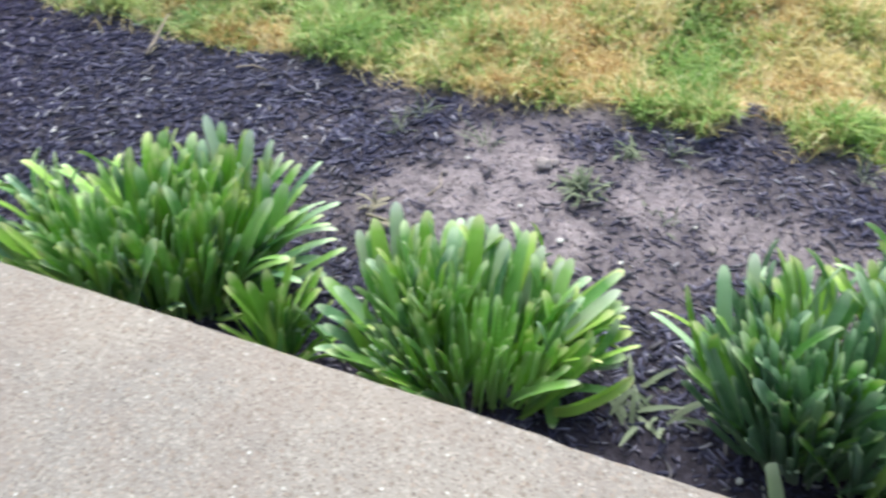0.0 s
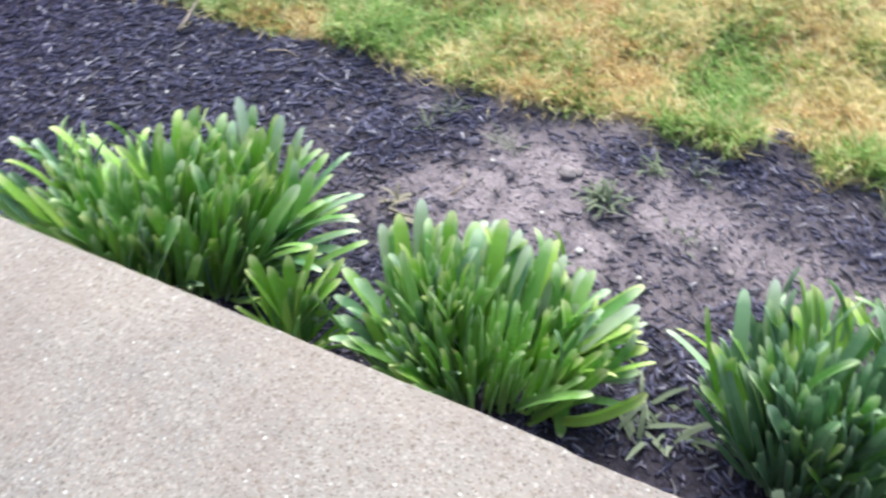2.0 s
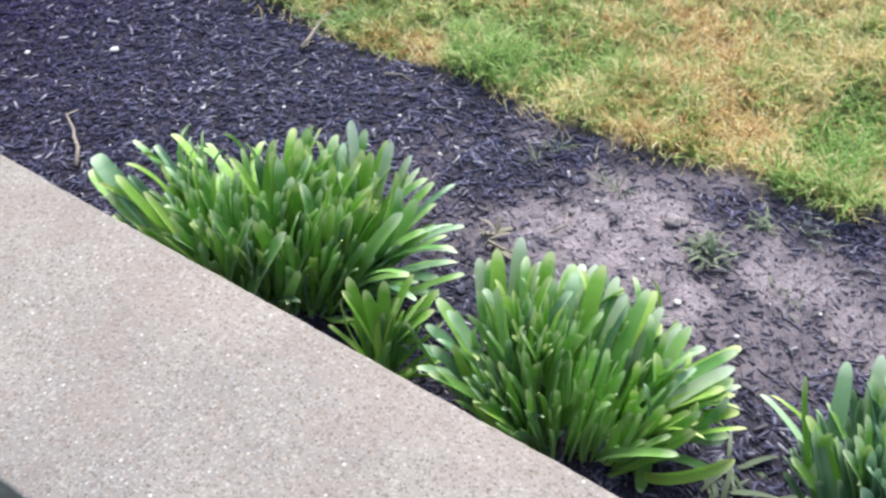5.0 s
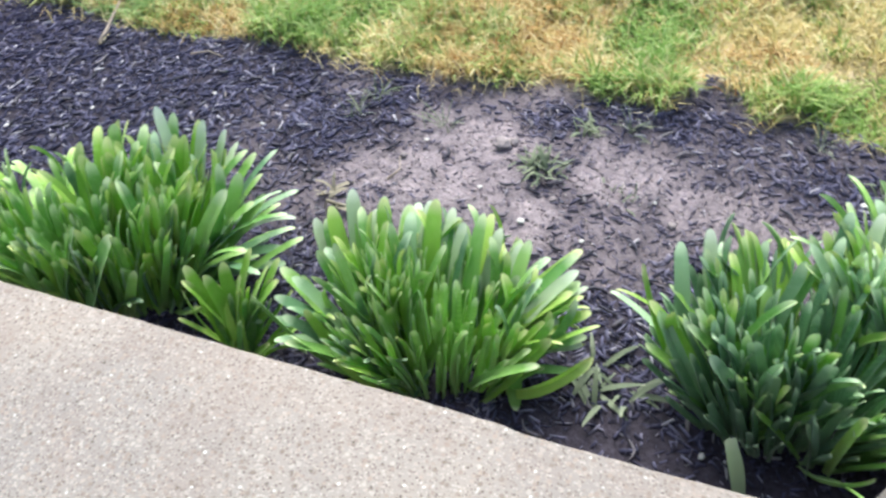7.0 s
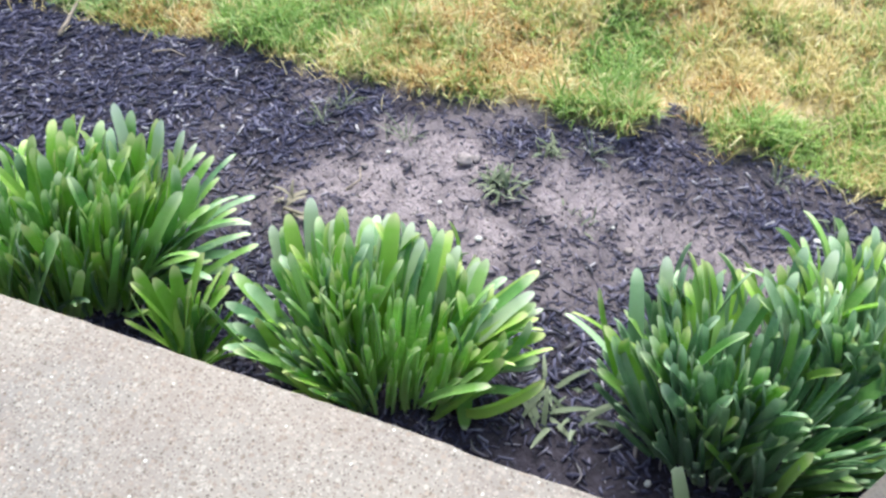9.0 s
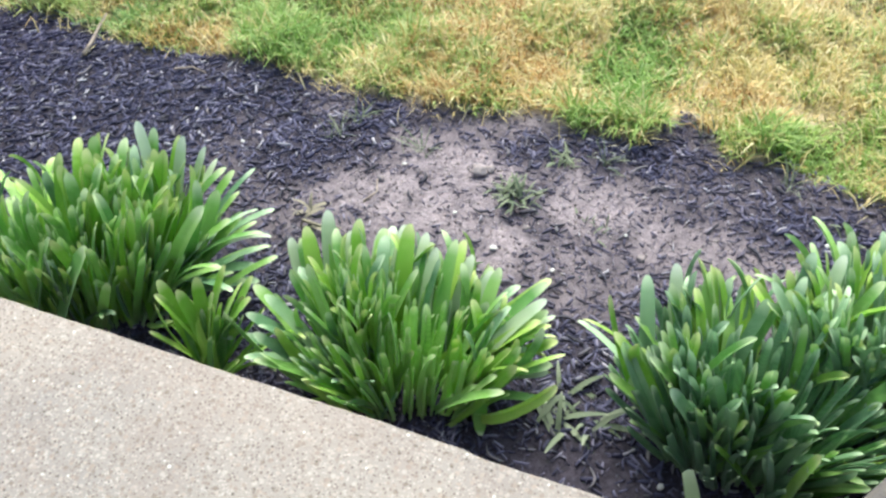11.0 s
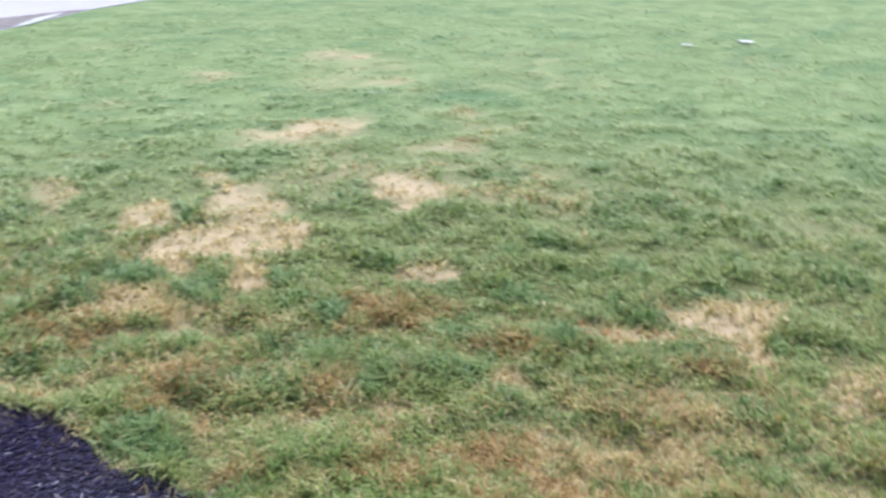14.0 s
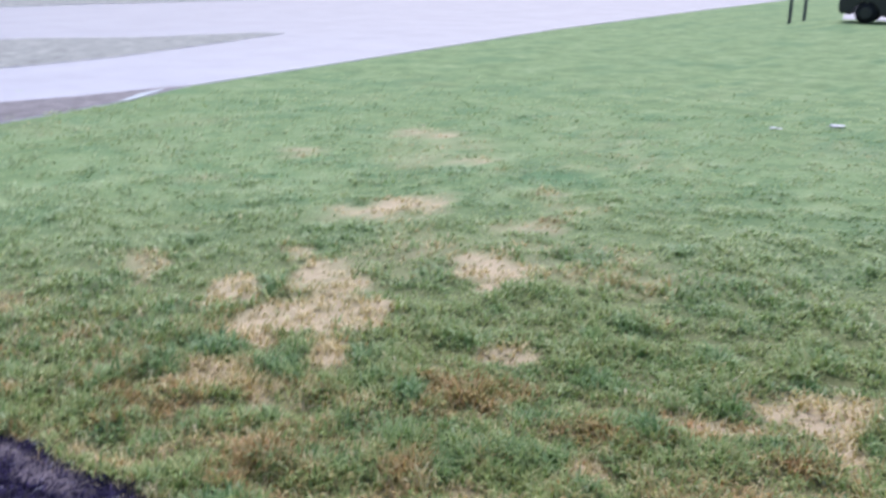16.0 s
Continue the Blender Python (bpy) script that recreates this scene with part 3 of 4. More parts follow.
def build_lawn():
    rng = np.random.RandomState(11)
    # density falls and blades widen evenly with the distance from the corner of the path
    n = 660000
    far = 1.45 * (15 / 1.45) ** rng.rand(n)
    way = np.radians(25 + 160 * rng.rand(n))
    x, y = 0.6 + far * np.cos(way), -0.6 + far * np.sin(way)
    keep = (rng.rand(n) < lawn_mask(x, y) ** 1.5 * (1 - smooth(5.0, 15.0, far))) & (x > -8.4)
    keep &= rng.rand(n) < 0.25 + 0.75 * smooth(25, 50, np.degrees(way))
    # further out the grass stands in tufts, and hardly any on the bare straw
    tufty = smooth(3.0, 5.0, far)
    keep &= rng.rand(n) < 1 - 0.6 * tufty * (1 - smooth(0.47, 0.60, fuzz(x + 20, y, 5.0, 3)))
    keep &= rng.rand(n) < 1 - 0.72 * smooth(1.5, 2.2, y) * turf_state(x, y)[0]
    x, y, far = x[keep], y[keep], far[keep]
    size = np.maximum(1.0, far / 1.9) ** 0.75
    xb, yb = -3 + 7 * rng.rand(9000), -4 + 2.6 * rng.rand(9000)
    x, y, size = np.concatenate([x, xb]), np.concatenate([y, yb]), np.concatenate([size, np.full(9000, 2.0)])
    # the turf is shorter and paler further out; the paleness paints in haze and sheen
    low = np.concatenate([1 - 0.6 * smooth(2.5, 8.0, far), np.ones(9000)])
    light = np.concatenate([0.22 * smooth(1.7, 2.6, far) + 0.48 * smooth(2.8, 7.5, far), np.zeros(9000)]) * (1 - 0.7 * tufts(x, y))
    dry, rust, lush = turf_state(x, y)
    n = len(x)
    tall = 0.2 + 1.4 * smooth(0.2, 0.8, fuzz(x + 3, y, 6.5, 3)) + 0.5 * fuzz(x, y, 25, 2) + 0.5 * lush
    length = (0.020 + 0.032 * rng.rand(n)) * tall * (0.75 + 0.25 * size) * low
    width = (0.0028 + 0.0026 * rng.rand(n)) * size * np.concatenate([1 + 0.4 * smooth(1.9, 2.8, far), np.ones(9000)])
    outer = np.maximum(smooth(1.2, 1.7, y), smooth(-0.65, -0.95, x))
    # each blade takes one state or the other
    d = np.clip((dry * (1.0 + 0.5 * outer) > rng.rand(n)) * (0.6 + 0.4 * rng.rand(n)) + (0.34 + 0.02 * outer + 0.1 * (1 - low)) * (1 - 0.8 * lush) * rng.rand(n), 0, 1)
    r = np.maximum((rust * (0.9 + 0.5 * outer) > rng.rand(n)) * (0.4 + 0.6 * rng.rand(n)), 0.3 * outer * low * (1 - lush) * rng.rand(n))
    g = np.clip(lush * (0.2 + 0.8 * outer) + outer * low * 0.5 * smooth(0.58, 0.72, fuzz(x + 90, y, 15, 3)), 0, 1) * (0.25 + 0.6 * rng.rand(n))
    flat = np.where(dry > 0.5, 1.6, 1.45)
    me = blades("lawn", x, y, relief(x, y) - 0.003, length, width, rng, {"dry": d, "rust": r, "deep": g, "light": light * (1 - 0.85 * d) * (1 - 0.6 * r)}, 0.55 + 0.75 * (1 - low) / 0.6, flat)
    # long dead stems lying over the turf near the bed
    m = 15000
    x, y = -2.4 + 4.1 * rng.rand(m), 0.86 + 1.3 * rng.rand(m) ** 1.3
    keep = rng.rand(m) < np.clip(turf_state(x, y)[0] + 0.12, 0, 1) * lawn_mask(x, y + 0.03)
    # and some blown onto the mulch along its edge
    xe = -2.2 + 3.6 * rng.rand(50)
    ye = lawn_line(xe) - 0.08 * rng.rand(50) ** 2
    x, y = np.concatenate([x[keep], xe]), np.concatenate([y[keep], ye])
    m = len(x)
    stems = blades("dead_stems", x, y, relief(x, y) + 0.004, 0.03 + 0.06 * rng.rand(m), 0.0014 + 0.0016 * rng.rand(m), rng, {"dry": np.ones(m), "rust": 0.5 * (rng.rand(m) < 0.2), "deep": np.zeros(m), "light": np.zeros(m)}, 1.0, 1.5)
    tagged(new("dead_grass", stems), "straw-coloured dead grass stems lying across the lawn", "grass", kind="stuff")
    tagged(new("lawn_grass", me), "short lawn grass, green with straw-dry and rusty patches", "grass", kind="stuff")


build_lawn()


# ---- mulch ----
def build_mulch():
    rng = np.random.RandomState(5)
    n = 105000
    x, y = -2.9 + 4.7 * rng.rand(n), -0.02 + 1.15 * rng.rand(n)
    x2, y2 = -1.6 + 3.0 * rng.rand(9000), SLAB_NEAR - 0.9 * rng.rand(9000)
    x, y = np.concatenate([x, x2]), np.concatenate([y, y2])
    n = len(x)
    pale = pale_soil(x, y) * (y > 0)
    keep = (rng.rand(n) > lawn_mask(x, y) * 1.0) & (rng.rand(n) > pale * 0.74) & (rng.rand(n) > 0.7 * (y > 0) * smooth(0.34, 0.2, y) * smooth(0.3, 0.45, x)) & (y > -0.03) | (y < SLAB_NEAR + 0.03) & (rng.rand(n) > 0)
    x, y, pale = x[keep], y[keep], pale[keep]
    n = len(x)
    long = (0.0035 + 0.012 * rng.rand(n) ** 2.4) * (1 - 0.65 * pale)
    wide = np.minimum(long * (0.11 + 0.26 * rng.rand(n)), 0.0036)
    thick = np.minimum(0.0012 + 0.002 * rng.rand(n), wide)
    h, tilt, rollv = rng.rand(n) * 2 * np.pi, rng.normal(0, 0.16, n), rng.normal(0, 0.3, n)
    c = np.array([[-1, -.5, -1], [-.8, .7, -1], [.9, .6, -1], [1, -.4, -1], [-1, -.6, 1], [-.9, .5, 1], [.8, .7, 1], [1, -.5, 1]])
    p = c[None] * np.stack([long, wide, thick], 1)[:, None] * (1 + 0.35 * (rng.rand(n, 8, 1) - 0.5))
    ct, st, cr, sr = np.cos(tilt), np.sin(tilt), np.cos(rollv), np.sin(rollv)
    px, py, pz = p[..., 0], p[..., 1], p[..., 2]
    py, pz = py * cr[:, None] - pz * sr[:, None], py * sr[:, None] + pz * cr[:, None]
    px, pz = px * ct[:, None] - pz * st[:, None], px * st[:, None] + pz * ct[:, None]
    px, py = px * np.cos(h)[:, None] - py * np.sin(h)[:, None], px * np.sin(h)[:, None] + py * np.cos(h)[:, None]
    z = relief(x, y) - 0.001 + 0.006 * rng.rand(n)
    v = np.stack([px + x[:, None], py + y[:, None], pz + z[:, None]], 2).reshape(-1, 3)
    b = np.arange(n)[:, None] * 8
    faces = np.concatenate([b + np.array(q) for q in ([0, 1, 2, 3], [7, 6, 5, 4], [0, 4, 5, 1], [1, 5, 6, 2], [2, 6, 7, 3], [3, 7, 4, 0])])
    fresh = smooth(-0.7, -1.9, x + 0.3 * (fuzz(x, y, 4, 2) - 0.5))
    dust = np.clip(pale * (0.4 + 0.6 * rng.rand(n)) * 0.85, 0, 1)
    me = array_mesh("mulch", v, faces, None, CHIP, {"fresh": np.repeat(fresh, 8), "dust": np.repeat(dust, 8)})
    return tagged(new("bark_mulch", me), "dark shredded bark mulch covering the flower bed", "mulch", kind="stuff")


MULCH = build_mulch()


def build_shreds():
    """The coarser shreds of bark lying on the mulch around the clumps, each a piece of its own."""
    rng = np.random.RandomState(61)
    shapes = []
    for _ in range(10):
        n, long, wide = 5, rng.uniform(0.011, 0.02), rng.uniform(0.0016, 0.0032)
        bow, v = rng.normal(0, 0.25), []
        for i in range(n):
            u = i / (n - 1) * 2 - 1
            w = wide * (1 - 0.55 * abs(u) ** 3) * rng.uniform(0.75, 1.15)
            mid = long * bow * (1 - u * u) + rng.normal(0, 0.0004)
            top, low = 0.0022 + rng.uniform(0, 0.0008), -0.0012
            v += [(u * long, mid - w, low), (u * long, mid + w, low), (u * long, mid + w * 0.8, top), (u * long, mid - w * 0.9, top)]
        quads = [(i * 4 + q, i * 4 + (q + 1) % 4, i * 4 + 4 + (q + 1) % 4, i * 4 + 4 + q) for i in range(n - 1) for q in range(4)]
        quads += [(3, 2, 1, 0), (n * 4 - 4, n * 4 - 3, n * 4 - 2, n * 4 - 1)]
        shapes.append(array_mesh("bark_shred", v, quads, None, SHRED))
    left = 290
    while left:
        x, y = rng.uniform(-0.95, 1.05), rng.uniform(0.03, 0.93)
        px, py = np.array([x]), np.array([y])
        if lawn_mask(px, py)[0] > 0.1 or rng.rand() < 0.9 * pale_soil(px, py)[0]:
            continue
        ob = new("bark_shred", shapes[rng.randint(10)])
        ob.parent = MULCH
        ob.matrix_basis = Matrix.Translation((x, y, float(relief(px, py)[0]) + 0.006)) @ Matrix.Rotation(rng.rand() * 6.283, 4, "Z") @ Matrix.Rotation(rng.normal(0, 0.12), 4, "Y")
        left -= 1


build_shreds()


def build_crumbs():
    """Loose crumbs of dry soil, thickest where the mulch is gone."""
    rng = np.random.RandomState(15)
    n = 60000
    x, y = -1.6 + 3.0 * rng.rand(n), 0.15 + 0.95 * rng.rand(n)
    keep = (rng.rand(n) < (0.12 + 0.75 * pale_soil(x, y)) * smooth(0.25, 0.4, y)) & (rng.rand(n) > lawn_mask(x, y))
    x, y = x[keep], y[keep]
    n = len(x)
    r = 0.0008 + 0.0028 * rng.rand(n) ** 3
    o = np.array([[1, 0, 0], [0, 1, 0], [-1, 0, 0], [0, -1, 0], [0, 0, .8], [0, 0, -.8]])
    turn = rng.rand(n) * 6.283
    p = o[None] * r[:, None, None] * (0.7 + 0.6 * rng.rand(n, 6, 1))
    px, py = p[..., 0] * np.cos(turn)[:, None] - p[..., 1] * np.sin(turn)[:, None], p[..., 0] * np.sin(turn)[:, None] + p[..., 1] * np.cos(turn)[:, None]
    v = np.stack([px + x[:, None], py + y[:, None], p[..., 2] + (relief(x, y) + 0.0006)[:, None]], 2).reshape(-1, 3)
    b = np.arange(n)[:, None] * 6
    tris = np.concatenate([b + np.array(q) for q in ([0, 1, 4], [1, 2, 4], [2, 3, 4], [3, 0, 4], [1, 0, 5], [2, 1, 5], [3, 2, 5], [0, 3, 5])])
    tagged(new("soil_crumbs", array_mesh("soil_crumbs", v, None, tris, CRUMB)), "pale crumbs of dry soil over the worn bed", "soil", kind="stuff")


build_crumbs()


# ---- strap-leaved clumps ----
def leaf_mesh(name, length, width, bend, fold, mat, rng, curl=0.0, tip=None):
    """A thick channelled strap leaf with a blunt tip, growing up from its origin and bending towards +x."""
    steps = (0, .12, .26, .40, .54, .67, .79, .87, .92, .955, .98, 1.0)
    n = len(steps) - 1
    v, along = [], []
    p = np.zeros(3)
    wob = rng.uniform(-0.15, 0.15)
    tip = 1 - 0.95 * width / length if tip is None else tip
    last = 0.0
    for s in steps:
        if s:
            m = (s + last) / 2
            th = bend * m ** 1.6 + curl * max(0, m - 0.6) ** 2 * 6
            p = p + np.array([math.sin(th), wob * 0.15 * math.sin(s * 3), math.cos(th)]) * length * (s - last)
        last = s
        th = bend * s ** 1.6 + curl * max(0, s - 0.6) ** 2 * 6
        w = width * (0.80 + 0.20 * min(1, s / 0.35)) * (1 - 0.28 * (max(0, s - 0.4) / 0.6) ** 1.4)
        if s > tip:
            w *= math.sqrt(max(0.06, 1 - ((s - tip) / (1 - tip)) ** 2 * 0.94))
        tw = wob * 2.4 * s
        side = np.array([-math.sin(tw) * math.cos(th), math.cos(tw), math.sin(tw) * math.sin(th)])
        nor = np.array([-math.cos(th) * math.cos(tw), -math.sin(tw), math.sin(th) * math.cos(tw)])
        t = 0.0022 * (1 - 0.5 * s)
        for q, r in ((-0.5, fold), (0.0, 0.0), (0.5, fold), (0.0, -t / width)):
            v.append(p + side * w * q + nor * w * r * (1 - 0.3 * s))
            along.append(s)
    quads = []
    for i in range(n):
        for q in range(4):
            a, b = i * 4 + q, i * 4 + (q + 1) % 4
            quads.append((a, a + 4, b + 4, b))
    quads.append((n * 4, n * 4 + 3, n * 4 + 2, n * 4 + 1))
    me = array_mesh(name, v, quads, None, mat, {"along": along})
    smooth_shade(me)
    me.set_sharp_from_angle(angle=radians(50))
    return me


LEAF_RNG = np.random.RandomState(3)
LEAVES = {}
for kind, mat in (("green", LEAF), ("bluish", LEAF_BLUE), ("yellow", LEAF_YELLOW)):
    for reach, (b0, b1) in {"upright": (0.05, 0.4), "arching": (0.35, 0.8), "spread": (0.7, 1.3)}.items():
        LEAVES[kind, reach] = [leaf_mesh("leaf", 1.0, LEAF_RNG.uniform(0.060, 0.098), LEAF_RNG.uniform(b0, b1), LEAF_RNG.uniform(0.16, 0.55), mat, LEAF_RNG,
                                         LEAF_RNG.uniform(-0.3, 0.5)) for _ in range(7)]


def set_leaf(me, root, tip, wide, spin):
    """The pose that puts a leaf's root and tip at two places, wide times as broad as it is long, turned by spin about its own line."""
    end = Vector(me.vertices[len(me.vertices) - 3].co)
    way = Vector(tip) - Vector(root)
    flat = math.hypot(way.x, way.y)
    s = way.length / end.length
    rise = math.atan2(end.x, end.z) - math.atan2(flat, way.z)
    return Matrix.Translation(root) @ Matrix.Rotation(math.atan2(way.y, way.x), 4, "Z") @ Matrix.Rotation(-rise, 4, "Y") @ Matrix.Rotation(spin, 4, Vector((end.x, 0, end.z))) @ Matrix.Diagonal((s, s * wide, s, 1))


def clump(x, y, rx, ry, turn, tall, count, seed, mixed, label, lean=(0, 0), broad=1.0, sunny=(0, 0), drop=0.5, foot=0.5, back=0.5, gap=None, limit=None, full=0.55):
    """A clump of strap leaves whose tips make an uneven dome rx by ry: an Empty at its base and one object a leaf.
    mixed: shares of bluish and yellow leaves; sunny: the side painted as lit by more yellow leaves; lean: how far the
    dome stands off its foot; foot: the share of it that the roots take up, and back, of that, its depth; gap: a place
    left bare; full: the share of bulbs whose leaves reach the dome."""
    rng = np.random.RandomState(seed)
    base = new("strap_leaf_clump")
    base.location = (x, y, float(relief(np.array(x), np.array(y))) - 0.006)
    base.empty_display_size = 0.05
    tagged(base, label, "plant", "spring bulb clumps along the path")
    ct, st = math.cos(turn), math.sin(turn)

    def spot(u, v, k):
        return Vector((k * (rx * u * ct - ry * v * st), k * (rx * u * st + ry * v * ct), 0))

    def place(r, a, low):
        """Root and tip of a leaf in the dome's direction a at the share r of its radius."""
        u, v = r * math.cos(a), r * math.sin(a)
        high = tall * (1 - drop * (1 + 0.4 * min(0, v)) * r ** 2.6) * (1 - 0.10 * max(0, -v) - 0.14 * max(0, v)) * low
        high = max(high, 0.09 + 0.03 * low)
        tip = spot(u, 1.2 * v if v > 0 else 0.72 * v, 1.0) + Vector((lean[0], lean[1], high))
        root = spot(u, back * v, foot * (1 - 0.3 * r * r))
        if limit:
            tip.x = min(tip.x, limit(tip.y + y) - x)
            root.x = min(root.x, limit(root.y + y) - x - 0.015)
        return root, tip

    made, i = 0, 0
    while made < count:
        # each bulb sends up a fan of leaves that keep together
        i += 1
        r, a = math.sqrt((i * 0.618034) % 1.0), i * 2.39996 + seed + rng.normal(0, 0.2)
        if math.sin(a) < -0.25:
            r *= 0.9
        low, face = (rng.uniform(0.92, 1.04) if rng.rand() < full else rng.uniform(0.55, 0.9)), rng.normal(0, 0.8)
        root0, tip0 = place(r, a, low)
        if gap and math.hypot(tip0.x + x - gap[0], tip0.y + y - gap[1]) < gap[2]:
            continue
        k0 = rng.normal(0, 0.22) + sunny[0] * math.cos(a) * r + sunny[1] * math.sin(a) * r
        for _ in range(int(rng.choice((4, 5, 6, 7, 8)))):
            root = root0 + Vector((rng.normal(0, 0.010), rng.normal(0, 0.009), 0))
            tip = tip0 + Vector((rng.normal(0, 0.042), rng.normal(0, 0.030), -abs(rng.normal(0, 0.026))))
            k = rng.rand() + k0
            kind = "bluish" if k < mixed[0] else "yellow" if k > 1 - mixed[1] else "green"
            out = (tip - root).to_2d().length / max(0.02, tip.z)
            reach = "upright" if out < (0.28 if math.sin(a) > -0.3 else 0.7) else "arching" if out < 0.75 or math.sin(a) < -0.3 else "spread"
            me = LEAVES[kind, reach][rng.randint(7)]
            spin = face + rng.normal(0, 0.5) + (1.3 if rng.rand() < 0.2 else 0)
            ob = new("leaf", me)
            ob.parent = base
            ob.matrix_basis = set_leaf(me, root, tip, broad * (rng.uniform(0.8, 1.3) if rng.rand() < 0.8 else rng.uniform(0.45, 0.7)), spin)
            made += 1
    # the crowd of leaves behind and between, too many to tell apart
    v, q, along = [], [], []
    for k in range(int(count * 0.7)):
        src = LEAVES["bluish" if rng.rand() < mixed[0] else "green", "upright"][rng.randint(7)]
        root, tip = place(0.85 * math.sqrt(rng.rand()), rng.rand() * 6.283, rng.uniform(0.45, 0.84))
        if gap and math.hypot(tip.x + x - gap[0], tip.y + y - gap[1]) < gap[2]:
            continue
        m = set_leaf(src, root, tip, broad * rng.uniform(0.8, 1.1), rng.normal(0, 1.0))
        co = np.zeros(len(src.vertices) * 3)
        src.vertices.foreach_get("co", co)
        co = co.reshape(-1, 3) @ np.array(m.to_3x3()).T + np.array(m.translation)
        o = len(v)
        v.extend(co)
        along.extend(d.value for d in src.attributes["along"].data)
        q.extend([tuple(o + w for w in f.vertices) for f in src.polygons])
    me = smooth_shade(array_mesh("inner_leaves", v, q, None, LEAF_BLUE if mixed[0] > 0.3 else LEAF, {"along": along}))
    me.set_sharp_from_angle(angle=radians(50))
    inner = new("inner_leaves", me)
    inner.parent = base
    tagged(inner, "crowded inner leaves in shade", kind="stuff")
    return base


def lone_leaf(base, root, tip, width, kind, bend, seed):
    """One leaf of a clump that stands apart from the rest, from its root to its tip in the world."""
    root, tip = Vector(root), Vector(tip)
    me = leaf_mesh("leaf", (tip - root).length * (1 + 0.06 * bend * bend), width, bend, 0.18, {"green": LEAF, "bluish": LEAF_BLUE, "yellow": LEAF_YELLOW, "pale": LEAF_PALE}[kind], np.random.RandomState(seed))
    end = Vector(me.vertices[len(me.vertices) - 3].co)
    ob = new("leaf", me)
    ob.parent = base
    # turn the chord of the leaf onto its line, bending in the upright plane
    flat = Vector((tip.x - root.x, tip.y - root.y, 0))
    head = Matrix.Rotation(math.atan2(flat.y, flat.x), 4, "Z")
    rise = math.atan2(end.x, end.z) - math.atan2(flat.length, tip.z - root.z)
    ob.matrix_basis = Matrix.Translation(root - base.location) @ head @ Matrix.Rotation(-rise, 4, "Y")


def beside_slab(y):
    """The x at which the side slab begins."""
    return 0.805 + 0.6 * y


A = clump(-0.376, 0.242, 0.285, 0.20, radians(18), 0.292, 330, 21, (0.04, 0.50), "dense clump of broad green strap leaves beside the concrete slab", lean=(0.01, 0.03), broad=1.02, sunny=(-0.05, 0.12), drop=0.32, foot=0.8, back=0.75)
SPRIG = clump(-0.09, 0.168, 0.085, 0.055, 0, 0.21, 24, 22, (0.0, 0.8), "small yellow-green sprig of strap leaves by the slab", lean=(0, 0.03), drop=0.3, foot=0.4)
B = clump(0.215, 0.25, 0.24, 0.185, 0, 0.258, 300, 23, (0.12, 0.42), "rounded clump of fresh green strap leaves, tips pale", lean=(0.0, 0.012), broad=0.98, sunny=(0.1, 0.08), drop=0.34, foot=0.76, back=0.66, gap=(0.345, 0.14, 0.075))
C = clump(0.745, 0.32, 0.24, 0.22, 0, 0.275, 225, 24, (0.5, 0.12), "dense clump of deep bluish-green strap leaves in mulch", lean=(-0.005, 0.0), broad=0.98, full=0.72, sunny=(-0.08, 0.12), drop=0.30, foot=0.72, back=0.72, limit=beside_slab)
D = clump(0.92, 0.455, 0.18, 0.18, 0, 0.285, 195, 25, (0.44, 0.14), "tall deep green clump of strap leaves, partly overlapping", lean=(0.0, 0.01), broad=0.98, full=0.72, sunny=(-0.08, 0.12), drop=0.30, foot=0.72, back=0.7, limit=beside_slab)
for i, (x, y) in enumerate(((-.18, .205), (-.14, .195), (-.123, .231), (-.095, .268), (-.051, .245), (-.04, .262), (-.02, .22), (-.08, .21))):
    lone_leaf(SPRIG, (-.09 + .014 * (i % 3 - 1), .17 + .008 * (i % 2), .01), (x + .028, y - .015, .195), .026, "yellow", 0.25, 30 + i)
# leaves of the first clump falling outwards over the mulch
drape = np.random.RandomState(8)
for i in range(26):
    a, far = radians(drape.uniform(-12, 62)), drape.uniform(0.12, 0.21)
    root = (-.25 + drape.normal(0, .03), .27 + drape.normal(0, .035), .01)
    lone_leaf(A, root, (root[0] + far * math.cos(a), root[1] + far * math.sin(a), drape.uniform(.05, .22)), drape.uniform(.013, .026), drape.choice(("green", "bluish", "bluish", "green")), drape.uniform(0.4, 1.1), 200 + i)
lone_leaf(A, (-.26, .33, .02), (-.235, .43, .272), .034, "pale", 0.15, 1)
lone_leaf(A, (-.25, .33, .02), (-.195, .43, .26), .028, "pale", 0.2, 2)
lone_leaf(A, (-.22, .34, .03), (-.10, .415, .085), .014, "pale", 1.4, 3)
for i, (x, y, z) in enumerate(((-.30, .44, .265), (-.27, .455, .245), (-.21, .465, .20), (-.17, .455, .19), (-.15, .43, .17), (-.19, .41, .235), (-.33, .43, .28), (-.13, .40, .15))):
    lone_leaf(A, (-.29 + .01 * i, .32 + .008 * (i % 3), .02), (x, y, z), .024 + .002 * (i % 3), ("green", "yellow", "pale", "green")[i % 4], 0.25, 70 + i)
lone_leaf(B, (.36, .26, .06), (.378, .205, .012), .024, "green", 0.5, 4)
for i, (x, y, z) in enumerate(((-.02, .215, .135), (-.012, .185, .12), (.0, .16, .10), (.015, .145, .125), (.01, .235, .17), (-.03, .26, .15), (.03, .18, .17))):
    lone_leaf(B, (.09 + .008 * (i % 3), .235 - .01 * (i % 2), .02), (x, y, z), .026, ("bluish", "green")[i % 3 == 2], 0.5, 50 + i)
lobe = np.random.RandomState(14)
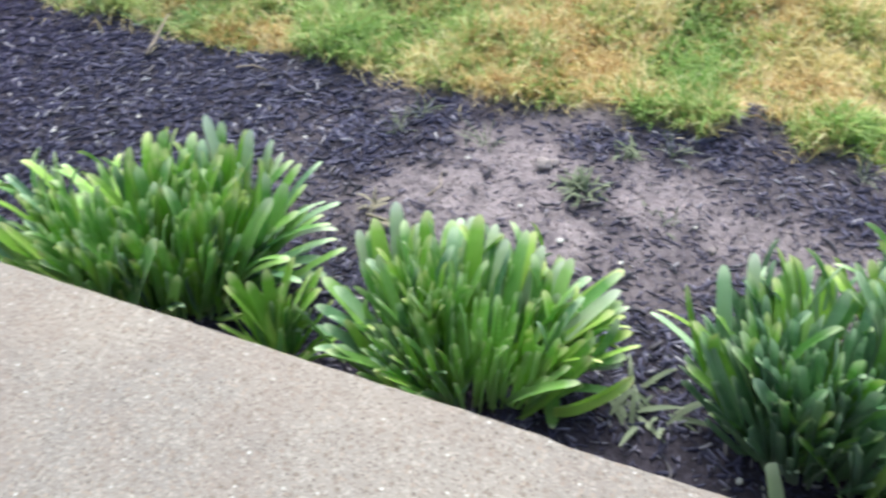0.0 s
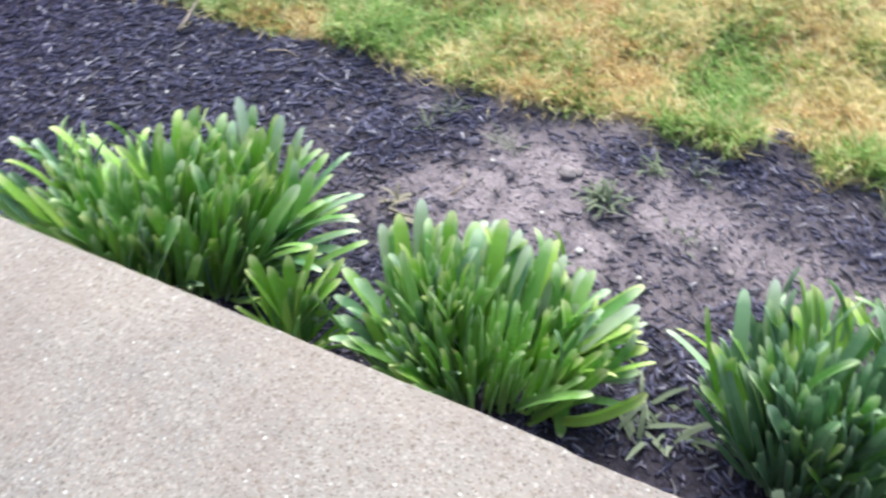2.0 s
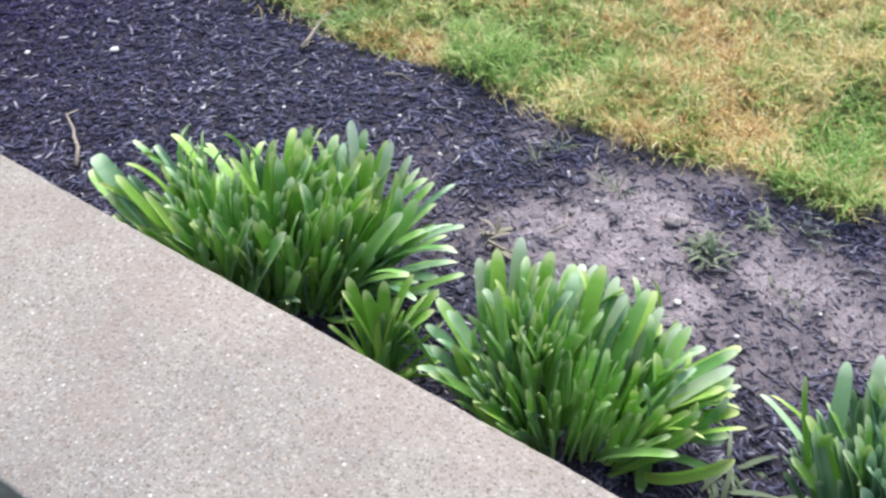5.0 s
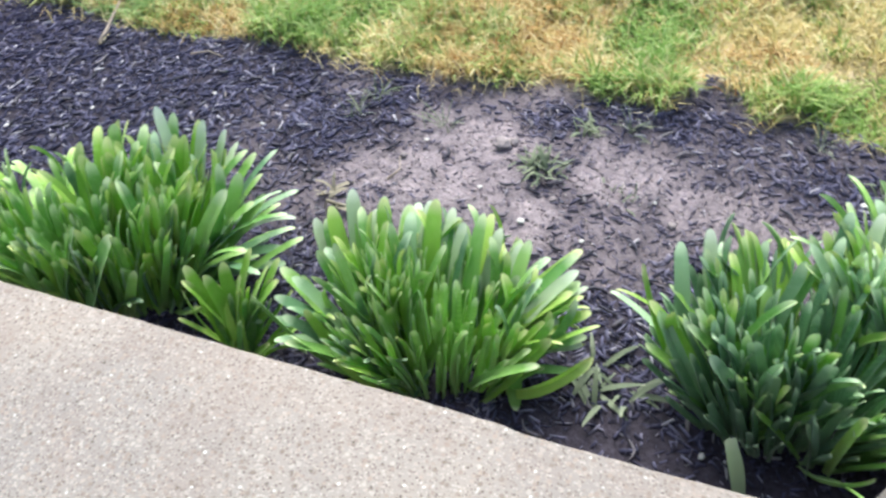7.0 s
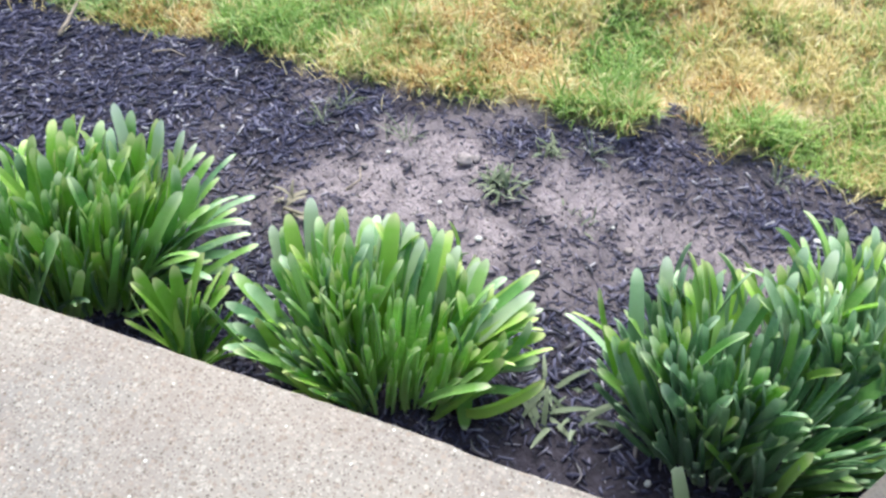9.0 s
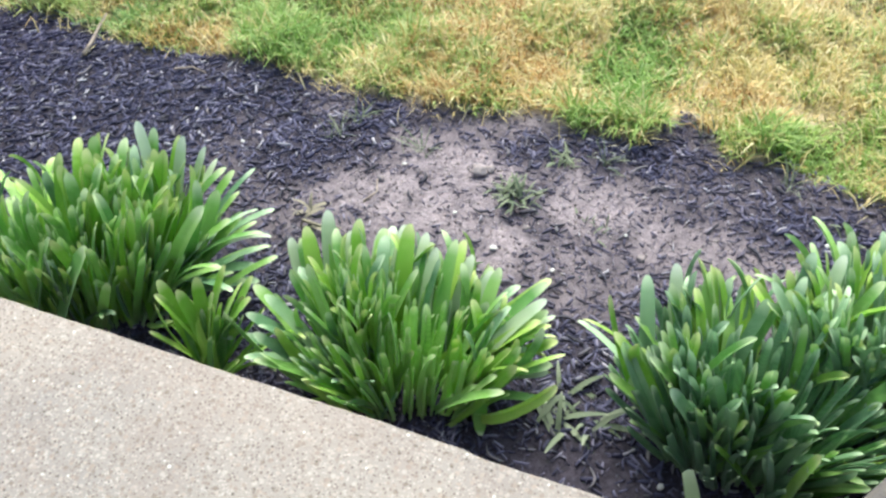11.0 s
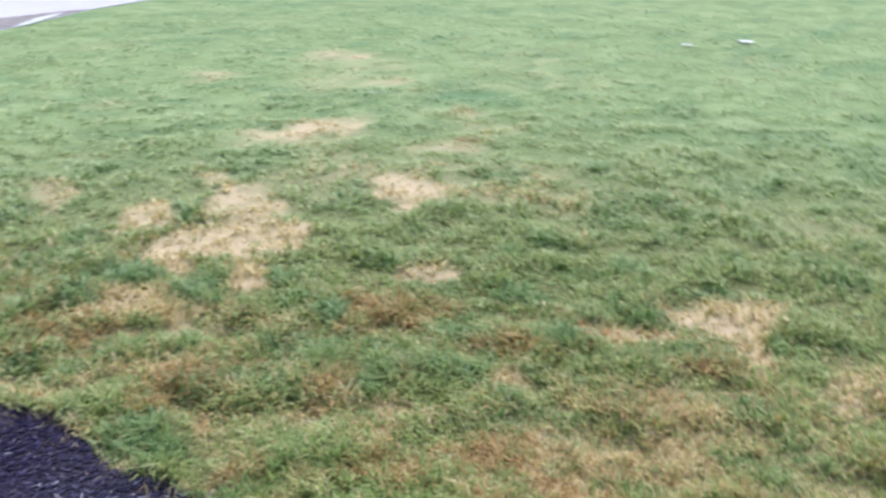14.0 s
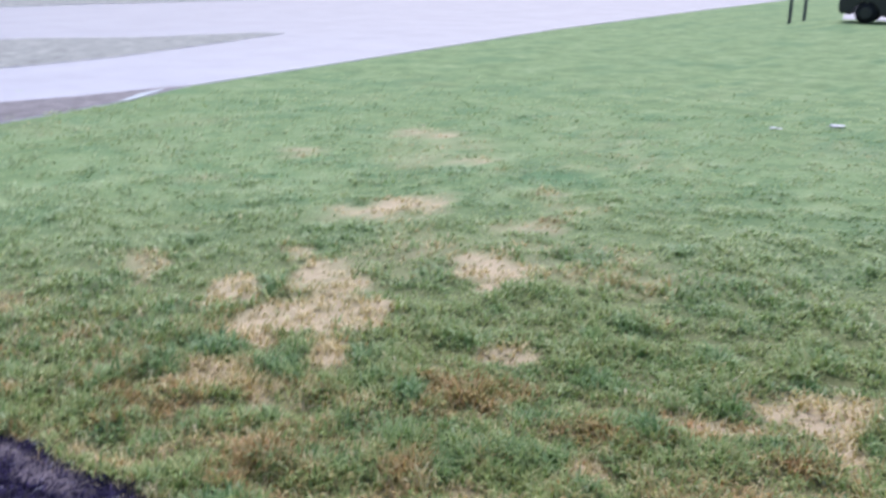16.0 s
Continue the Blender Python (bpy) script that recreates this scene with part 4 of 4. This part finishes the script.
for i in range(16):
    a = lobe.rand()
    lone_leaf(B, (.31 + lobe.normal(0, .015), .275 - .02 * a + lobe.normal(0, .015), .01), (.45 + .025 * a - .05 * lobe.rand(), .375 - .10 * a + lobe.normal(0, .01), .19 - .10 * a + lobe.normal(0, .01)), lobe.uniform(.02, .028), ("yellow", "green", "yellow", "pale")[i % 4], 0.5, 150 + i)
lone_leaf(B, (.32, .25, .01), (.465, .27, .06), .022, "green", 0.8, 9)
lone_leaf(C, (.64, .33, .02), (.47, .43, .07), .013, "bluish", 0.9, 10)
lone_leaf(C, (.69, .19, .12), (.72, .155, .02), .022, "pale", 0.5, 15)
lone_leaf(C, (.60, .33, .16), (.585, .30, .09), .022, "pale", 0.4, 16)
lone_leaf(A, (-.41, .12, .02), (-.36, .20, .215), .046, "green", 0.25, 12)
lone_leaf(A, (-.36, .12, .02), (-.29, .20, .21), .044, "green", 0.3, 13)
lone_leaf(A, (-.44, .12, .02), (-.46, .16, .19), .030, "green", 0.4, 14)
# pale leaves along the back edge carry the painted sky sheen
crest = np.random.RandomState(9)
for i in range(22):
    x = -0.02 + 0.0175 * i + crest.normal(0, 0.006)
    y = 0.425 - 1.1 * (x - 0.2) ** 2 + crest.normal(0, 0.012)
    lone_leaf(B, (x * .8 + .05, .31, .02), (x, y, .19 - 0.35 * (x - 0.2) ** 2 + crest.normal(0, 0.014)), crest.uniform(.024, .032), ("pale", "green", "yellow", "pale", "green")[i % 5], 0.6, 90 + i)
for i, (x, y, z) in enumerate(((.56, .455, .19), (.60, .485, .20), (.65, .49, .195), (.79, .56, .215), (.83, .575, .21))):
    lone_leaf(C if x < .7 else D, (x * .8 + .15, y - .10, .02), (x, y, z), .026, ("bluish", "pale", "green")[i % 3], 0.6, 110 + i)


# ---- small growth and litter in the bed ----
def tuft(x, y, count, length, width, seed, name, label, mat=WEED, spread=1.1, tip=0.8):
    rng = np.random.RandomState(seed)
    base = new(name)
    base.location = (x, y, float(relief(np.array(x), np.array(y))) - 0.002)
    base.empty_display_size = 0.03
    tagged(base, label, "weed", "weeds in the flower bed")
    shapes = [leaf_mesh("leaf", 1.0, 0.7 * width / length, rng.uniform(0.4, 1.3), 0.1, mat, rng, 0.0, tip) for _ in range(4)]
    for i in range(count):
        ob = new("leaf", shapes[rng.randint(4)])
        ob.parent = base
        s = length * rng.uniform(0.55, 1.1)
        ob.matrix_basis = Matrix.Translation((rng.normal(0, 0.012), rng.normal(0, 0.012), 0)) @ Matrix.Rotation(rng.rand() * 6.283, 4, "Z") @ Matrix.Rotation(rng.uniform(0.15, spread), 4, "Y") @ Matrix.Diagonal((s, s, s, 1))
    return base


for i, (x, y) in enumerate(((-.163, .786), (.025, .805), (-.134, .852), (.40, .88), (.74, .93), (.56, 1.02))):
    tuft(x, y, 13, 0.065, 0.004, 40 + i, "grass_tuft", "thin tuft of stray grass growing through mulch", spread=0.9, tip=0.5)
for i, (x, y, n, L) in enumerate(((.258, .728, 44, .055), (.318, .848, 20, .045), (.225, .745, 16, .035), (.86, .82, 12, .04), (.418, .698, 12, .03))):
    tuft(x, y, n, L, L * 0.17, 60 + i, "low_weed", "low rosette weed with small dull green leaves", spread=1.35, tip=0.6)
tuft(.475, .335, 8, .075, .014, 83, "broadleaf_weed", "broad-leaved weed with pale grey-green spear leaves", PALE_WEED, spread=1.5, tip=0.45)
tuft(.475, .26, 8, .08, .014, 80, "broadleaf_weed", "broad-leaved weed with pale grey-green spear leaves", PALE_WEED, spread=1.5, tip=0.45)
tuft(-.115, .555, 9, .075, .017, 82, "dry_weed", "small dried brown rosette lying on the mulch", DEAD_BROWN, spread=1.4, tip=0.6)
tuft(.53, .295, 8, .08, .014, 81, "broadleaf_weed", "broad-leaved weed with pale grey-green spear leaves", PALE_WEED, spread=1.5, tip=0.45)


def stick(points, radius, name, label, mat=TWIG, category="twig"):
    """A bent, tapering twig through a few points."""
    bm = bmesh.new()
    rings = []
    for i, q in enumerate(points):
        q = Vector(q)
        a = Vector(points[max(0, i - 1)])
        b = Vector(points[min(len(points) - 1, i + 1)])
        d = (b - a).normalized()
        u = d.cross(Vector((0, 0, 1))).normalized()
        w = d.cross(u)
        r = radius * (1 - 0.6 * i / (len(points) - 1))
        rings.append([bm.verts.new(q + (u * math.cos(k * math.pi / 3) + w * math.sin(k * math.pi / 3)) * r) for k in range(6)])
    for a, b in zip(rings, rings[1:]):
        for k in range(6):
            bm.faces.new((a[k], a[(k + 1) % 6], b[(k + 1) % 6], b[k]))
    bm.faces.new(rings[0])
    bm.faces.new(rings[-1][::-1])
    bmesh.ops.recalc_face_normals(bm, faces=bm.faces)
    return tagged(part(name, bm, mat, None, "", True), label, category)


stick([(-.86, .85, .014), (-.865, .89, .020), (-.88, .94, .024), (-.885, .985, .035)], 0.006, "twig", "pale curved twig lying on the mulch")
stick([(-.98, .25, .012), (-1.017, .288, .020), (-1.05, .305, .022), (-1.073, .323, .024), (-1.12, .345, .030), (-1.128, .379, .018)], 0.005, "twig", "pale crooked twig lying on the mulch")
stick([(-.02, .62, .01), (-.005, .65, .014), (-.02, .685, .012)], 0.003, "twig", "short thin twig on the mulch")
stick([(-.11, .535, .010), (-.07, .53, .014), (-.03, .54, .010)], 0.004, "twig", "brown broken twig beside a clump", DEAD_BROWN)
stick([(-.62, .87, .012), (-.58, .885, .016), (-.54, .88, .012)], 0.003, "twig", "thin pale twig near the lawn edge")


def pebble(x, y, r, seed, z=None):
    rng = np.random.RandomState(seed)
    bm = bmesh.new()
    bmesh.ops.create_icosphere(bm, subdivisions=2, radius=r)
    for v in bm.verts:
        v.co *= 1 + 0.25 * noise.noise(v.co / r * 1.3 + Vector((seed, 0, 0)))
        v.co.z *= 0.6
        v.co.x *= 1.25
    bmesh.ops.rotate(bm, verts=bm.verts, matrix=Matrix.Rotation(rng.rand() * 6, 3, "Z"))
    ob = part("pebble", bm, PEBBLE, None, "", True)
    ob.location = (x, y, (float(relief(np.array(x), np.array(y))) + 0.005 if z is None else z) + r * 0.3)
    return tagged(ob, "small pale pebble lying in the bed", "pebble", "pale pebbles scattered over the bed")


for i, (x, y, r) in enumerate(((.26, .59, .006), (.83, .79, .006), (-1.266, .603, .010), (-1.45, .48, .007), (.38, .57, .004), (.16, .65, .004), (-.34, .7, .004), (.66, .22, .005), (-.74, .65, .004), (.01, .75, .004), (-.9, .55, .005), (.96, .65, .004), (.48, .7, .004), (-.5, .77, .004))):
    pebble(x, y, r, 100 + i)


def clod(x, y, r, seed):
    """A crumbled lump of dry soil."""
    bm = bmesh.new()
    bmesh.ops.create_icosphere(bm, subdivisions=3, radius=r)
    for v in bm.verts:
        v.co *= 1 + 0.35 * noise.noise(v.co / r * 1.6 + Vector((seed, 3, 0))) + 0.15 * noise.noise(v.co / r * 5 + Vector((0, seed, 0)))
        v.co.z *= 0.75
    ob = part("soil_clod", bm, CLOD, None, "", True)
    ob.location = (x, y, float(relief(np.array(x), np.array(y))) + r * 0.45)
    return tagged(ob, "crumbly grey clod of dry soil on the bed", "clod", "clods of dry soil on the bed")


for i, (x, y, r) in enumerate(((.162, .775, .016), (.18, .79, .010), (.30, .66, .007), (-.02, .70, .007), (.52, .66, .008))):
    clod(x, y, r, 140 + i)


def scrap(x, y, w, d, seed, label):
    bm = bmesh.new()
    bmesh.ops.create_grid(bm, x_segments=6, y_segments=4, size=0.5)
    for v in bm.verts:
        v.co = Vector((v.co.x * w, v.co.y * d, 0.018 + 0.016 * noise.noise(v.co * 4 + Vector((seed, 0, 0)))))
    bmesh.ops.solidify(bm, geom=bm.faces, thickness=0.004)
    ob = part("paper_scrap", bm, PAPER, None, "", True)
    ob.location = (x, y, 0.01)
    return tagged(ob, label, "litter")


scrap(-1.35, 9.78, 0.15, 0.12, 1, "crumpled white paper scrap lying on the lawn")
scrap(-1.82, 9.22, 0.12, 0.05, 2, "flat pale paper scrap lying on the lawn")


# ---- by the far end of the lawn ----
def post(x, y):
    bm = bmesh.new()
    bmesh.ops.create_cube(bm, size=1)
    for v in bm.verts:
        v.co = Vector((v.co.x * 0.09, v.co.y * 0.09, (v.co.z + 0.5) * 1.15))
    bmesh.ops.bevel(bm, geom=bm.edges, offset=0.008, segments=2, affect="EDGES")
    ob = part("post", bm, POST)
    ob.location = (x, y, -0.02)
    return tagged(ob, "dark square post standing in the lawn", "post", "pair of posts on the lawn")


post(-6.93, 29.9)
post(-7.0, 32.0)


def wheel(parent, x, y, side):
    bm = bmesh.new()
    bmesh.ops.create_cone(bm, cap_ends=True, segments=36, radius1=0.32, radius2=0.32, depth=0.21)
    bmesh.ops.bevel(bm, geom=[e for e in bm.edges if len(e.link_faces) == 2 and e.calc_face_angle() > 1], offset=0.04, segments=3, affect="EDGES")
    bmesh.ops.rotate(bm, verts=bm.verts, matrix=Matrix.Rotation(math.pi / 2, 3, "X"))
    t = part("wheel", bm, TYRE, parent, "black rubber tyre", True)
    t.location = (x, y, 0.32)
    bm = bmesh.new()
    bmesh.ops.create_cone(bm, cap_ends=True, segments=24, radius1=0.2, radius2=0.17, depth=0.04)
    bmesh.ops.rotate(bm, verts=bm.verts, matrix=Matrix.Rotation(math.pi / 2 * (1 if side < 0 else -1), 3, "X"))
    r = part("rim", bm, RIM, t, "grey metal rim")
    r.location = (0, side * 0.105, 0)


def build_car(x, y, turn):
    car = new("parked_car")
    tagged(car, "dark parked car standing beyond the lawn", "car")
    side = [(-2.1, .30), (-2.15, .62), (-2.05, .82), (-1.2, .95), (-.55, 1.38), (.75, 1.42), (1.45, 1.0), (2.1, .92), (2.18, .55), (2.12, .28), (1.75, .24), (1.65, .48), (1.4, .66), (1.1, .62), (.92, .45), (.85, .22), (-.9, .22), (-.98, .45), (-1.15, .62), (-1.45, .66), (-1.68, .48), (-1.75, .26)]
    bm = bmesh.new()
    f = bm.faces.new([bm.verts.new((a, -0.86, b)) for a, b in side])
    out = bmesh.ops.extrude_face_region(bm, geom=[f])
    vs = [q for q in out["geom"] if isinstance(q, bmesh.types.BMVert)]
    bmesh.ops.translate(bm, verts=vs, vec=(0, 1.72, 0))
    for v in bm.verts:
        if v.co.z > 1.0:
            v.co.y *= 0.8
    bmesh.ops.recalc_face_normals(bm, faces=bm.faces)
    bmesh.ops.bevel(bm, geom=bm.edges, offset=0.03, segments=2, affect="EDGES")
    part("body", bm, CARPAINT, car)
    for s in (-1, 1):
        for wx in (-1.33, 1.27):
            wheel(car, wx, s * 0.76, s)
        bm = bmesh.new()
        q = [bm.verts.new(p) for p in ((-1.0, s * .875, .98), (1.25, s * .875, 1.0), (.68, s * .715, 1.34), (-.5, s * .715, 1.31))]
        g = bm.faces.new(q)
        bmesh.ops.solidify(bm, geom=[g], thickness=0.015)
        part("side_window", bm, GLASS, car, "dark tinted side glass")
    car.location = (x, y, 0.0)
    car.rotation_euler = (0, 0, turn)


build_car(-3.85, 32.6, radians(4))
